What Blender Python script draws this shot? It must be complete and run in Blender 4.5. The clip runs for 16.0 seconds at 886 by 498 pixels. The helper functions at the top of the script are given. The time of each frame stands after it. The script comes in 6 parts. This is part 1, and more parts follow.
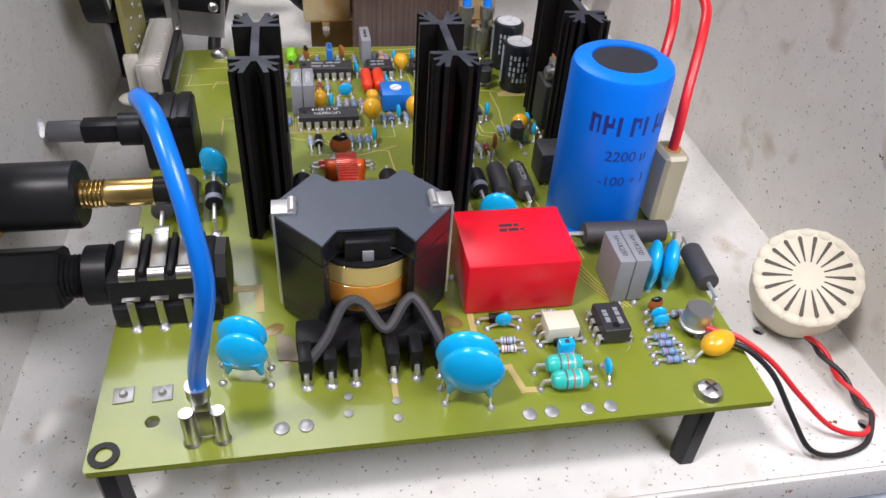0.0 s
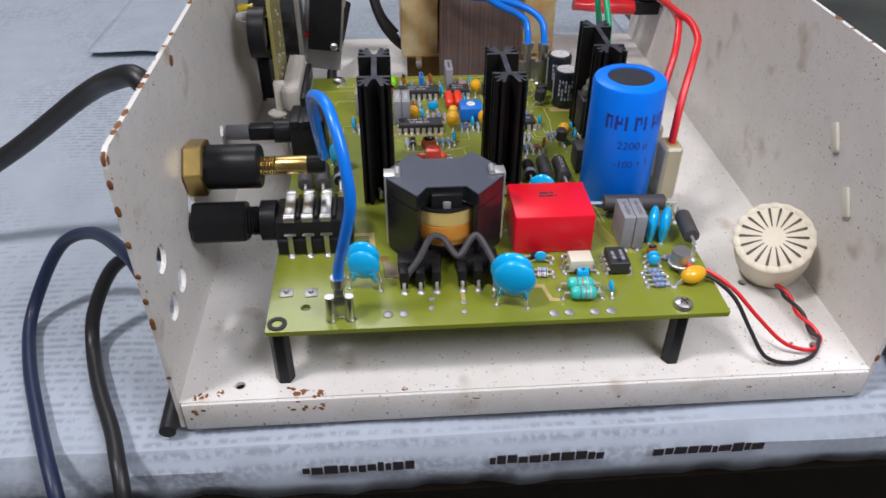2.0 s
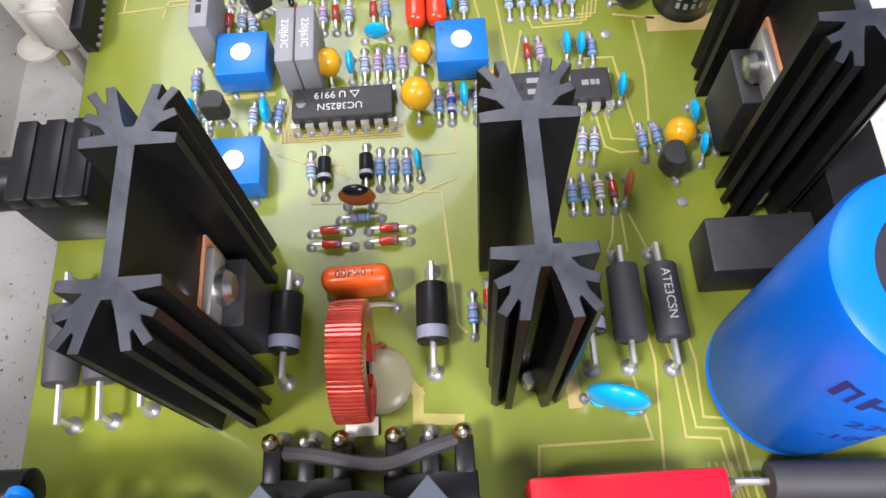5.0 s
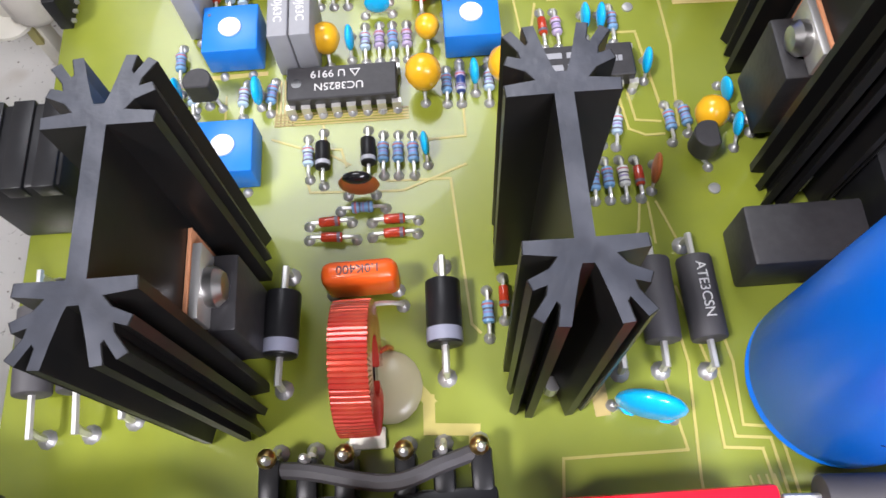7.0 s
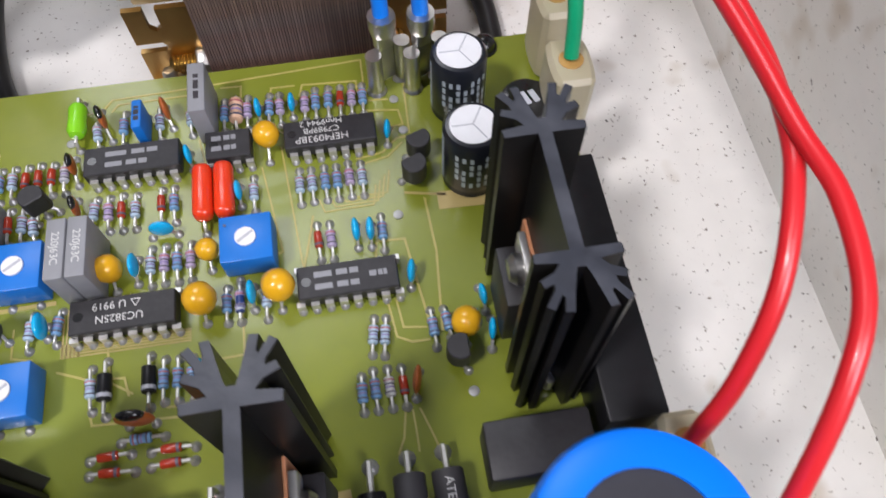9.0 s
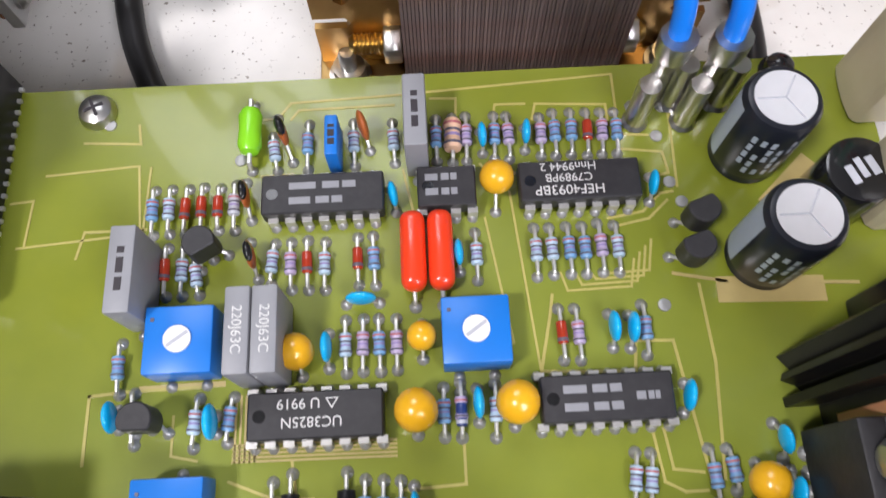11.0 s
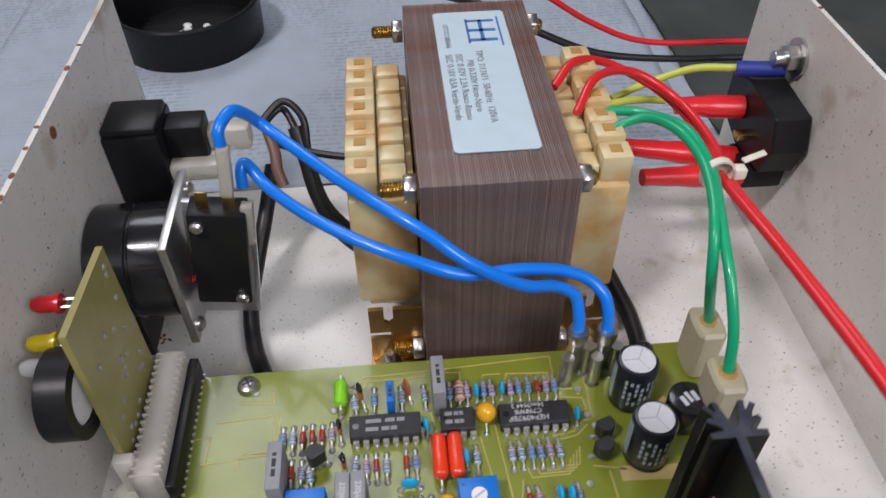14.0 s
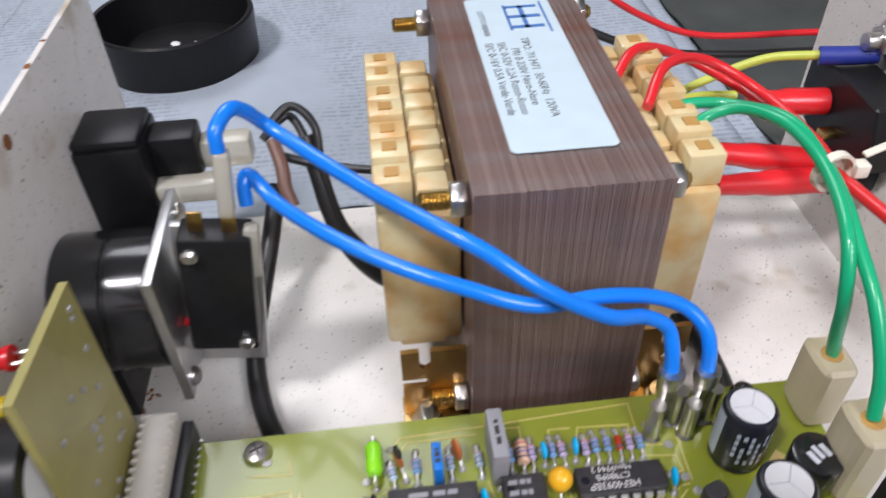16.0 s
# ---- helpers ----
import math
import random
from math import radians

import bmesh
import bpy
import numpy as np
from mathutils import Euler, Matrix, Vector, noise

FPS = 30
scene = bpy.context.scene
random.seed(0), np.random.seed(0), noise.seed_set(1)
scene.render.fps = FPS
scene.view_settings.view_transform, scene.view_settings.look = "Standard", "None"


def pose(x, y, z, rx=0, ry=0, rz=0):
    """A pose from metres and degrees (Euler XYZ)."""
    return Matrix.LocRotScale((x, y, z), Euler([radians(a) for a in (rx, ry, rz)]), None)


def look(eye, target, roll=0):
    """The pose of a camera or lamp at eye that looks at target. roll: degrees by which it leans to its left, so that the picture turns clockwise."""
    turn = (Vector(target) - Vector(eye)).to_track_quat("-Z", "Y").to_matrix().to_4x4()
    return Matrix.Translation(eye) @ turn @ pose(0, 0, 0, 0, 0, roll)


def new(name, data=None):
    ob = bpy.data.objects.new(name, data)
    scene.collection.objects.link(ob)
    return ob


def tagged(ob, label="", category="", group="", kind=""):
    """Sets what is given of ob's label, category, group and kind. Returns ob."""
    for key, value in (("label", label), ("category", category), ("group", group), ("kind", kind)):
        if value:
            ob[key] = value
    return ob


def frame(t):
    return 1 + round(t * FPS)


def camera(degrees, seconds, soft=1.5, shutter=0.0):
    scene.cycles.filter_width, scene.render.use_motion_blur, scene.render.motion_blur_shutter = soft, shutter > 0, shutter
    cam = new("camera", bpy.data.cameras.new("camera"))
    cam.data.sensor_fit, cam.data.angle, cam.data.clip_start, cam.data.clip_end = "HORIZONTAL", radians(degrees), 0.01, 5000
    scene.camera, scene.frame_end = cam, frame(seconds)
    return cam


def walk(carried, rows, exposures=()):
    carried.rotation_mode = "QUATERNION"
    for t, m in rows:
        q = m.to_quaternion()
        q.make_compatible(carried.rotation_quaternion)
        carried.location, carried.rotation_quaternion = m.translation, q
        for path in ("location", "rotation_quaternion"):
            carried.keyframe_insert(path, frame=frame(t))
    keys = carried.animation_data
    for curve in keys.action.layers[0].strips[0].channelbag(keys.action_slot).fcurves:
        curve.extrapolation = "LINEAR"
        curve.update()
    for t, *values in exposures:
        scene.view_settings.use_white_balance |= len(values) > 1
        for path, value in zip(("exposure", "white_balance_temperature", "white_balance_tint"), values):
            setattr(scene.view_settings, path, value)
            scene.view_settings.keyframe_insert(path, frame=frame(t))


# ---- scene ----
cam = camera(61.0, 16.0, shutter=0.4)
PATH = [
    (0, (0.0455, -0.0889, 0.1463), (0.0945, 0.1370, -0.0449), 4.21),
    (0.5, (0.0469, -0.0875, 0.1457), (0.0917, 0.1375, -0.0477), 4.20),
    (1, (0.0380, -0.0995, 0.1488), (0.0763, 0.1282, -0.0428), 3.91),
    (1.5, (0.0301, -0.1477, 0.1627), (0.0627, 0.0927, -0.0139), 3.25),
    (2, (0.0399, -0.1645, 0.1741), (0.0578, 0.0750, -0.0056), 0.37),
    (2.5, (0.0613, -0.0927, 0.1675), (0.0744, 0.1018, -0.0605), -1.21),
    (3, (0.0656, -0.0482, 0.1738), (0.0730, 0.1349, -0.0637), -1.99),
    (3.5, (0.0703, -0.0235, 0.1602), (0.0849, 0.1359, -0.0935), 0.54),
    (4, (0.0701, -0.0044, 0.1528), (0.0853, 0.1432, -0.1079), 1.12),
    (4.5, (0.0710, 0.0373, 0.1468), (0.0661, 0.1591, -0.1273), -5.76),
    (6.8, (0.0691, 0.0491, 0.1322), (0.0611, 0.1619, -0.1456), -7.58),
    (7, (0.0680, 0.0484, 0.1316), (0.0639, 0.1617, -0.1462), -5.99),
    (7.5, (0.0718, 0.0490, 0.1324), (0.0717, 0.1626, -0.1453), -4.68),
    (8, (0.1029, 0.0453, 0.1402), (0.0993, 0.1715, -0.1320), -9.78),
    (8.5, (0.1038, 0.0502, 0.1469), (0.1092, 0.1875, -0.1198), -6.15),
    (9, (0.0988, 0.0644, 0.1493), (0.1209, 0.1986, -0.1181), 0.15),
    (9.2, (0.0866, 0.0687, 0.1479), (0.1131, 0.2059, -0.1175), 2.47),
    (11.3, (0.0690, 0.1163, 0.1285), (0.0698, 0.2159, -0.1545), -2.16),
    (11.5, (0.0704, 0.1222, 0.1283), (0.0715, 0.2226, -0.1544), -1.94),
    (12, (0.0739, 0.1405, 0.1318), (0.0701, 0.2324, -0.1537), -5.19),
    (12.5, (0.0816, 0.1446, 0.1480), (0.0742, 0.2448, -0.1347), -7.59),
    (13, (0.0795, 0.1057, 0.1859), (0.0726, 0.2382, -0.0832), -6.19),
    (13.5, (0.0732, 0.0753, 0.2072), (0.0812, 0.2568, -0.0315), -1.40),
    (14, (0.0597, 0.0484, 0.1941), (0.0756, 0.2617, -0.0163), -0.82),
    (14.5, (0.0462, 0.0346, 0.1637), (0.0762, 0.2687, -0.0215), -0.44),
    (15, (0.0637, 0.0794, 0.1738), (0.0883, 0.3054, -0.0219), -2.36),
    (15.5, (0.0640, 0.0907, 0.1677), (0.0845, 0.3118, -0.0340), -2.49),
    (16, (0.0484, 0.0762, 0.1655), (0.0687, 0.2987, -0.0347), -1.82),
]
EXPOSURES = [(0, 0.08), (1, 0.08), (1.5, -0.12), (2, -0.15), (3.5, 0.0), (4.5, 0.45), (7, 0.75), (8, 0.6), (8.5, 0.3), (9, -0.02), (11.5, 0.25), (12.5, 0.0), (13, -0.5), (13.5, -0.5), (14.5, -0.02), (15.5, 0.15), (16, 0.18)]
walk(cam, [(t, look(eye, target, roll)) for t, eye, target, roll in PATH], EXPOSURES)

# ---- light and exposure ----
world = bpy.data.worlds.new("room_air")
scene.world = world
world.use_nodes = True
world.node_tree.nodes["Background"].inputs[0].default_value = (0.80, 0.88, 1.0, 1)
world.node_tree.nodes["Background"].inputs[1].default_value = 0.35


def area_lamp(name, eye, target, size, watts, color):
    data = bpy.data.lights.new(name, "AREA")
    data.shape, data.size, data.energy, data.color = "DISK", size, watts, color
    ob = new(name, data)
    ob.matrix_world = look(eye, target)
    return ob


# Unseen soft fill, added to lift the left wall and the front.
area_lamp("fill_lamp", (0.27, -0.21, 0.43), (0.05, 0.10, 0.02), 0.28, 2.35, (0.96, 0.94, 1.05))
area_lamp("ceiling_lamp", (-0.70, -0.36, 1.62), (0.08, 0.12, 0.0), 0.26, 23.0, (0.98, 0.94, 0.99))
area_lamp("rear_lamp", (-0.24, 1.25, 1.60), (0.08, 0.12, 0.0), 0.9, 12.0, (0.94, 0.95, 1.03))

# ---- materials ----
M = {}


def material(name, color, rough=0.5, metal=0.0, grain=0.0, scale=400.0, bump=0.0, color2=None, coat=0.0, spec=0.5, sheen=None, patch=0.0, patch_scale=60.0, trans=0.0):
    """A procedural surface: base colour, a fine grain, larger patches and a little relief."""
    m = bpy.data.materials.new(name)
    m.use_nodes = True
    nt = m.node_tree
    b = nt.nodes["Principled BSDF"]
    b.inputs["Base Color"].default_value = (*color, 1)
    b.inputs["Roughness"].default_value = rough
    b.inputs["Metallic"].default_value = metal
    b.inputs["Specular IOR Level"].default_value = spec
    b.inputs["Coat Weight"].default_value = coat
    b.inputs["Transmission Weight"].default_value = trans
    tc = nt.nodes.new("ShaderNodeTexCoord")
    last = None
    if grain or color2 or patch:
        n = nt.nodes.new("ShaderNodeTexNoise")
        n.inputs["Scale"].default_value, n.inputs["Detail"].default_value = scale, 6
        nt.links.new(tc.outputs["Object"], n.inputs["Vector"])
        mix = nt.nodes.new("ShaderNodeMix")
        mix.data_type = "RGBA"
        c2 = color2 or tuple(c * 0.55 for c in color)
        mix.inputs["A"].default_value, mix.inputs["B"].default_value = (*color, 1), (*c2, 1)
        ramp = nt.nodes.new("ShaderNodeMapRange")
        ramp.inputs["From Min"].default_value, ramp.inputs["From Max"].default_value = 0.35, 0.75
        ramp.inputs["To Max"].default_value = grain or 1.0
        nt.links.new(n.outputs["Fac"], ramp.inputs["Value"])
        nt.links.new(ramp.outputs["Result"], mix.inputs["Factor"])
        last = mix.outputs["Result"]
        if patch:
            n2 = nt.nodes.new("ShaderNodeTexNoise")
            n2.inputs["Scale"].default_value, n2.inputs["Detail"].default_value = patch_scale, 3
            nt.links.new(tc.outputs["Object"], n2.inputs["Vector"])
            r2 = nt.nodes.new("ShaderNodeMapRange")
            r2.inputs["From Min"].default_value, r2.inputs["From Max"].default_value = 0.4, 0.7
            r2.inputs["To Max"].default_value = patch
            nt.links.new(n2.outputs["Fac"], r2.inputs["Value"])
            mix2 = nt.nodes.new("ShaderNodeMix")
            mix2.data_type = "RGBA"
            mix2.inputs["B"].default_value = (*(sheen or tuple(c * 0.6 for c in color)), 1)
            nt.links.new(last, mix2.inputs["A"])
            nt.links.new(r2.outputs["Result"], mix2.inputs["Factor"])
            last = mix2.outputs["Result"]
            rr = nt.nodes.new("ShaderNodeMapRange")
            rr.inputs["To Min"].default_value, rr.inputs["To Max"].default_value = rough * 0.85, min(1, rough * 1.3)
            nt.links.new(n2.outputs["Fac"], rr.inputs["Value"])
            nt.links.new(rr.outputs["Result"], b.inputs["Roughness"])
        nt.links.new(last, b.inputs["Base Color"])
    if bump:
        nb = nt.nodes.new("ShaderNodeTexNoise")
        nb.inputs["Scale"].default_value, nb.inputs["Detail"].default_value = scale * 1.7, 4
        nt.links.new(tc.outputs["Object"], nb.inputs["Vector"])
        bp = nt.nodes.new("ShaderNodeBump")
        bp.inputs["Strength"].default_value, bp.inputs["Distance"].default_value = bump, 0.0004
        nt.links.new(nb.outputs["Fac"], bp.inputs["Height"])
        nt.links.new(bp.outputs["Normal"], b.inputs["Normal"])
    M[name] = m
    return m


def chassis_paint():
    """Old white enamel with black specks, fine scratches and rust near the bends."""
    m = material("white_enamel", (0.74, 0.72, 0.68), 0.38, grain=0.14, scale=160, bump=0.05, patch=0.5, patch_scale=22, sheen=(0.62, 0.60, 0.54))
    nt = m.node_tree
    b = nt.nodes["Principled BSDF"]
    base = b.inputs["Base Color"].links[0].from_socket
    tc = next(n for n in nt.nodes if n.type == "TEX_COORD")
    for scale, low, high, color, stretch in ((700, 0.715, 0.75, (0.07, 0.055, 0.045), 0.7), (60, 0.62, 0.82, (0.42, 0.34, 0.24), 1.0), (900, 0.66, 0.74, (0.25, 0.22, 0.18), 1.0)):
        mp = nt.nodes.new("ShaderNodeMapping")
        mp.inputs["Scale"].default_value = (1, stretch, 1)
        nt.links.new(tc.outputs["Object"], mp.inputs["Vector"])
        n = nt.nodes.new("ShaderNodeTexNoise")
        n.inputs["Scale"].default_value, n.inputs["Detail"].default_value = scale, 2
        nt.links.new(mp.outputs["Vector"], n.inputs["Vector"])
        r = nt.nodes.new("ShaderNodeMapRange")
        r.inputs["From Min"].default_value, r.inputs["From Max"].default_value = low, high
        nt.links.new(n.outputs["Fac"], r.inputs["Value"])
        mix = nt.nodes.new("ShaderNodeMix")
        mix.data_type = "RGBA"
        mix.inputs["B"].default_value = (*color, 1)
        nt.links.new(base, mix.inputs["A"])
        nt.links.new(r.outputs["Result"], mix.inputs["Factor"])
        base = mix.outputs["Result"]
    nt.links.new(base, b.inputs["Base Color"])


def newsprint():
    """Newspaper: pale grey paper with rows of small unreadable print in columns and crumpled relief."""
    m = material("newsprint", (0.40, 0.455, 0.52), 0.85, grain=0.25, scale=60, bump=0.0, patch=0.35, patch_scale=9, sheen=(0.40, 0.46, 0.53))
    nt = m.node_tree
    b = nt.nodes["Principled BSDF"]
    base = b.inputs["Base Color"].links[0].from_socket
    tc = next(n for n in nt.nodes if n.type == "TEX_COORD")
    wave = nt.nodes.new("ShaderNodeTexWave")
    wave.bands_direction = "Y"
    wave.inputs["Scale"].default_value, wave.inputs["Distortion"].default_value, wave.inputs["Detail"].default_value = 92, 0.6, 2
    nt.links.new(tc.outputs["Object"], wave.inputs["Vector"])
    mp = nt.nodes.new("ShaderNodeMapping")
    mp.inputs["Scale"].default_value = (1.0, 0.45, 1.0)
    nt.links.new(tc.outputs["Object"], mp.inputs["Vector"])
    nz = nt.nodes.new("ShaderNodeTexNoise")
    nz.inputs["Scale"].default_value, nz.inputs["Detail"].default_value = 420, 3
    nt.links.new(mp.outputs["Vector"], nz.inputs["Vector"])
    rw = nt.nodes.new("ShaderNodeMapRange")
    rw.inputs["From Min"].default_value, rw.inputs["From Max"].default_value = 0.40, 0.56
    nt.links.new(nz.outputs["Fac"], rw.inputs["Value"])
    br = nt.nodes.new("ShaderNodeMath")
    br.operation = "MULTIPLY"
    nt.links.new(wave.outputs["Fac"], br.inputs[0])
    nt.links.new(rw.outputs["Result"], br.inputs[1])
    big = nt.nodes.new("ShaderNodeTexNoise")
    big.inputs["Scale"].default_value = 14
    nt.links.new(tc.outputs["Object"], big.inputs["Vector"])
    r = nt.nodes.new("ShaderNodeMapRange")
    r.inputs["From Min"].default_value, r.inputs["From Max"].default_value, r.inputs["To Max"].default_value = 0.38, 0.56, 0.45
    nt.links.new(big.outputs["Fac"], r.inputs["Value"])
    mul = nt.nodes.new("ShaderNodeMath")
    mul.operation = "MULTIPLY"
    nt.links.new(br.outputs["Value"], mul.inputs[0])
    nt.links.new(r.outputs["Result"], mul.inputs[1])
    mix = nt.nodes.new("ShaderNodeMix")
    mix.data_type = "RGBA"
    mix.inputs["B"].default_value = (0.13, 0.15, 0.19, 1)
    nt.links.new(base, mix.inputs["A"])
    nt.links.new(mul.outputs["Value"], mix.inputs["Factor"])
    nt.links.new(mix.outputs["Result"], b.inputs["Base Color"])


chassis_paint()
newsprint()
material("fr4", (0.205, 0.235, 0.022), 0.22, grain=0.30, scale=240, bump=0.03, color2=(0.150, 0.190, 0.020), coat=0.25, patch=0.30, patch_scale=24, sheen=(0.27, 0.33, 0.10))
material("trace", (0.46, 0.40, 0.12), 0.35, grain=0.3, scale=300)
material("bare_copper_trace", (0.46, 0.36, 0.14), 0.45, grain=0.3, scale=250)
material("solder", (0.46, 0.46, 0.45), 0.40, metal=0.7, grain=0.3, scale=900, bump=0.2)
material("tinned", (0.74, 0.73, 0.70), 0.38, metal=0.75, grain=0.25, scale=500)
material("steel", (0.62, 0.61, 0.59), 0.32, metal=1.0, grain=0.3, scale=300, bump=0.1)
material("brass", (0.62, 0.44, 0.16), 0.28, metal=1.0, grain=0.4, scale=300, bump=0.05)
material("yellow_zinc", (0.55, 0.36, 0.14), 0.33, metal=1.0, grain=0.5, scale=120, color2=(0.30, 0.15, 0.05))
material("copper_wire", (0.46, 0.035, 0.028), 0.20, metal=0.55, grain=0.5, scale=260, color2=(0.62, 0.15, 0.07), coat=0.6)
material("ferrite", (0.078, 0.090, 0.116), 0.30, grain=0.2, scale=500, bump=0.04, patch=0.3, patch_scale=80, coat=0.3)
# Sides of the core: their dark reflections are put into the colour.
material("ferrite_shaded", (0.014, 0.015, 0.017), 0.22, grain=0.3, scale=260, bump=0.04, color2=(0.03, 0.03, 0.032), spec=0.4)
material("black_plastic", (0.011, 0.011, 0.012), 0.36, grain=0.3, scale=350, bump=0.05, color2=(0.022, 0.022, 0.024), spec=0.22)
material("black_gloss", (0.010, 0.010, 0.011), 0.18, grain=0.2, scale=300, color2=(0.02, 0.02, 0.02), coat=0.3)
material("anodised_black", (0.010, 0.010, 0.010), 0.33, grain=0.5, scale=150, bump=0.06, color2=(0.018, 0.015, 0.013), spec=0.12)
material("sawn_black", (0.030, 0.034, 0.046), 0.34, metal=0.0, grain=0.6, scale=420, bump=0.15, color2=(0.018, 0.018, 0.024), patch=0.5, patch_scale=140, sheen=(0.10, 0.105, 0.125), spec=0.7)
material("chip_black", (0.020, 0.019, 0.021), 0.50, grain=0.4, scale=600, bump=0.12, color2=(0.045, 0.043, 0.045))
material("print_white", (0.62, 0.62, 0.60), 0.6)
material("print_dark", (0.03, 0.025, 0.03), 0.6)
material("print_navy", (0.015, 0.03, 0.24), 0.5)
material("cap_red", (0.74, 0.006, 0.022), 0.36, grain=0.15, scale=200, bump=0.03)
material("cap_blue", (0.001, 0.19, 0.88), 0.36, grain=0.12, scale=120, spec=0.3)
material("cyan_epoxy", (0.004, 0.43, 0.82), 0.22, grain=0.15, scale=300, coat=0.4)
material("yellow_epoxy", (0.80, 0.42, 0.015), 0.25, grain=0.2, scale=300, coat=0.3)
material("brown_epoxy", (0.42, 0.11, 0.025), 0.4, grain=0.3, scale=400)
material("orange_epoxy", (0.72, 0.10, 0.012), 0.25, grain=0.15, scale=300, coat=0.3)
material("red_epoxy", (0.80, 0.05, 0.012), 0.25, grain=0.15, scale=300, coat=0.4)
material("glass_red", (0.38, 0.035, 0.012), 0.12, coat=0.5, grain=0.3, scale=600)
material("navy", (0.02, 0.04, 0.16), 0.3)
material("res_blue", (0.16, 0.33, 0.55), 0.40, grain=0.2, scale=500)
material("res_sky", (0.40, 0.53, 0.64), 0.40, grain=0.2, scale=500)
material("res_violet", (0.44, 0.36, 0.52), 0.42, grain=0.2, scale=500)
material("res_grey", (0.45, 0.46, 0.50), 0.42, grain=0.2, scale=500)
material("res_white", (0.66, 0.66, 0.62), 0.42, grain=0.2, scale=500)
material("res_peach", (0.70, 0.45, 0.30), 0.45, grain=0.2, scale=500)
material("band_grey", (0.25, 0.26, 0.33), 0.45, grain=0.2, scale=500)
material("band_red", (0.40, 0.12, 0.13), 0.45)
material("band_dark", (0.10, 0.09, 0.12), 0.45)
material("band_violet", (0.26, 0.20, 0.40), 0.45)
material("teal_epoxy", (0.03, 0.50, 0.42), 0.28, grain=0.15, scale=300, coat=0.3)
material("green_epoxy", (0.24, 0.66, 0.02), 0.25, grain=0.15, scale=300, coat=0.3)
material("box_grey", (0.27, 0.275, 0.29), 0.45, grain=0.2, scale=400, bump=0.05)
material("trim_blue", (0.008, 0.17, 0.60), 0.36, grain=0.15, scale=300)
material("white_plastic", (0.78, 0.78, 0.76), 0.4, grain=0.1, scale=300)
material("cream_plastic", (0.66, 0.63, 0.50), 0.42, grain=0.25, scale=200, color2=(0.56, 0.52, 0.38))
material("ivory_plastic", (0.72, 0.69, 0.58), 0.45, grain=0.2, scale=150)
material("bobbin_nylon", (0.66, 0.57, 0.33), 0.36, grain=0.4, scale=70, color2=(0.58, 0.42, 0.18), patch=0.85, patch_scale=95, sheen=(0.54, 0.27, 0.06), coat=0.25)
material("grey_beige", (0.50, 0.47, 0.42), 0.5, grain=0.4, scale=300, color2=(0.38, 0.35, 0.30), bump=0.1)
material("flux", (0.20, 0.13, 0.03), 0.3, grain=0.4, scale=200, coat=0.3)
material("aged_cream", (0.68, 0.62, 0.48), 0.45, grain=0.3, scale=110, color2=(0.58, 0.51, 0.36), patch=0.3, patch_scale=50)
material("slot_shade", (0.085, 0.070, 0.052), 0.7, grain=0.4, scale=300)
material("amber_nylon", (0.50, 0.29, 0.09), 0.3, grain=0.4, scale=120, coat=0.2)
material("clear_vinyl", (0.80, 0.77, 0.66), 0.22, grain=0.15, scale=120, trans=0.55)
material("brown_tape", (0.17, 0.09, 0.07), 0.45, grain=0.3, scale=150)
material("amber_tape", (0.66, 0.25, 0.03), 0.16, grain=0.6, scale=110, color2=(0.80, 0.42, 0.09), coat=0.5)
material("pale_tape", (0.62, 0.46, 0.14), 0.18, grain=0.5, scale=110, color2=(0.74, 0.55, 0.24), coat=0.5)
material("sleeve_grey", (0.055, 0.052, 0.055), 0.6, grain=0.3, scale=300, bump=0.1)
material("disc_rubber", (0.028, 0.028, 0.036), 0.5, grain=0.5, scale=300, bump=0.1)
material("wire_blue", (0.004, 0.20, 0.80), 0.30, grain=0.12, scale=90, coat=0.2)
material("wire_red", (0.68, 0.018, 0.025), 0.32, grain=0.12, scale=90, coat=0.2)
material("wire_green", (0.006, 0.36, 0.16), 0.32, grain=0.12, scale=90, coat=0.2)
material("wire_black", (0.016, 0.016, 0.017), 0.42, grain=0.2, scale=150)
material("wire_navy", (0.012, 0.022, 0.06), 0.45, grain=0.2, scale=150)
material("wire_yellow_green", (0.50, 0.56, 0.08), 0.4, grain=0.2, scale=150)
material("lamination", (0.26, 0.20, 0.18), 0.40, metal=0.5, grain=0.95, scale=130, color2=(0.25, 0.095, 0.06), bump=0.12, patch=0.6, patch_scale=26, sheen=(0.33, 0.28, 0.27))
material("paper_label", (0.52, 0.64, 0.70), 0.5, grain=0.15, scale=120)
material("label_blue", (0.05, 0.16, 0.42), 0.5)
material("aluminium", (0.72, 0.72, 0.72), 0.38, metal=1.0, grain=0.3, scale=200, bump=0.05)
material("can_top", (0.86, 0.86, 0.88), 0.36, metal=0.45, grain=0.2, scale=250)
material("sleeve_navy", (0.012, 0.014, 0.020), 0.28, grain=0.2, scale=200)
material("sleeve_silver", (0.42, 0.48, 0.54), 0.35, grain=0.2, scale=200)
material("led_red", (0.65, 0.01, 0.02), 0.15, trans=0.3)
material("led_yellow", (0.75, 0.58, 0.01), 0.15, trans=0.3)
material("led_white", (0.8, 0.8, 0.78), 0.12, trans=0.4)
material("mica", (0.72, 0.33, 0.17), 0.35, grain=0.3, scale=300)
material("hot_glue", (0.50, 0.46, 0.28), 0.3, grain=0.3, scale=120, trans=0.35)
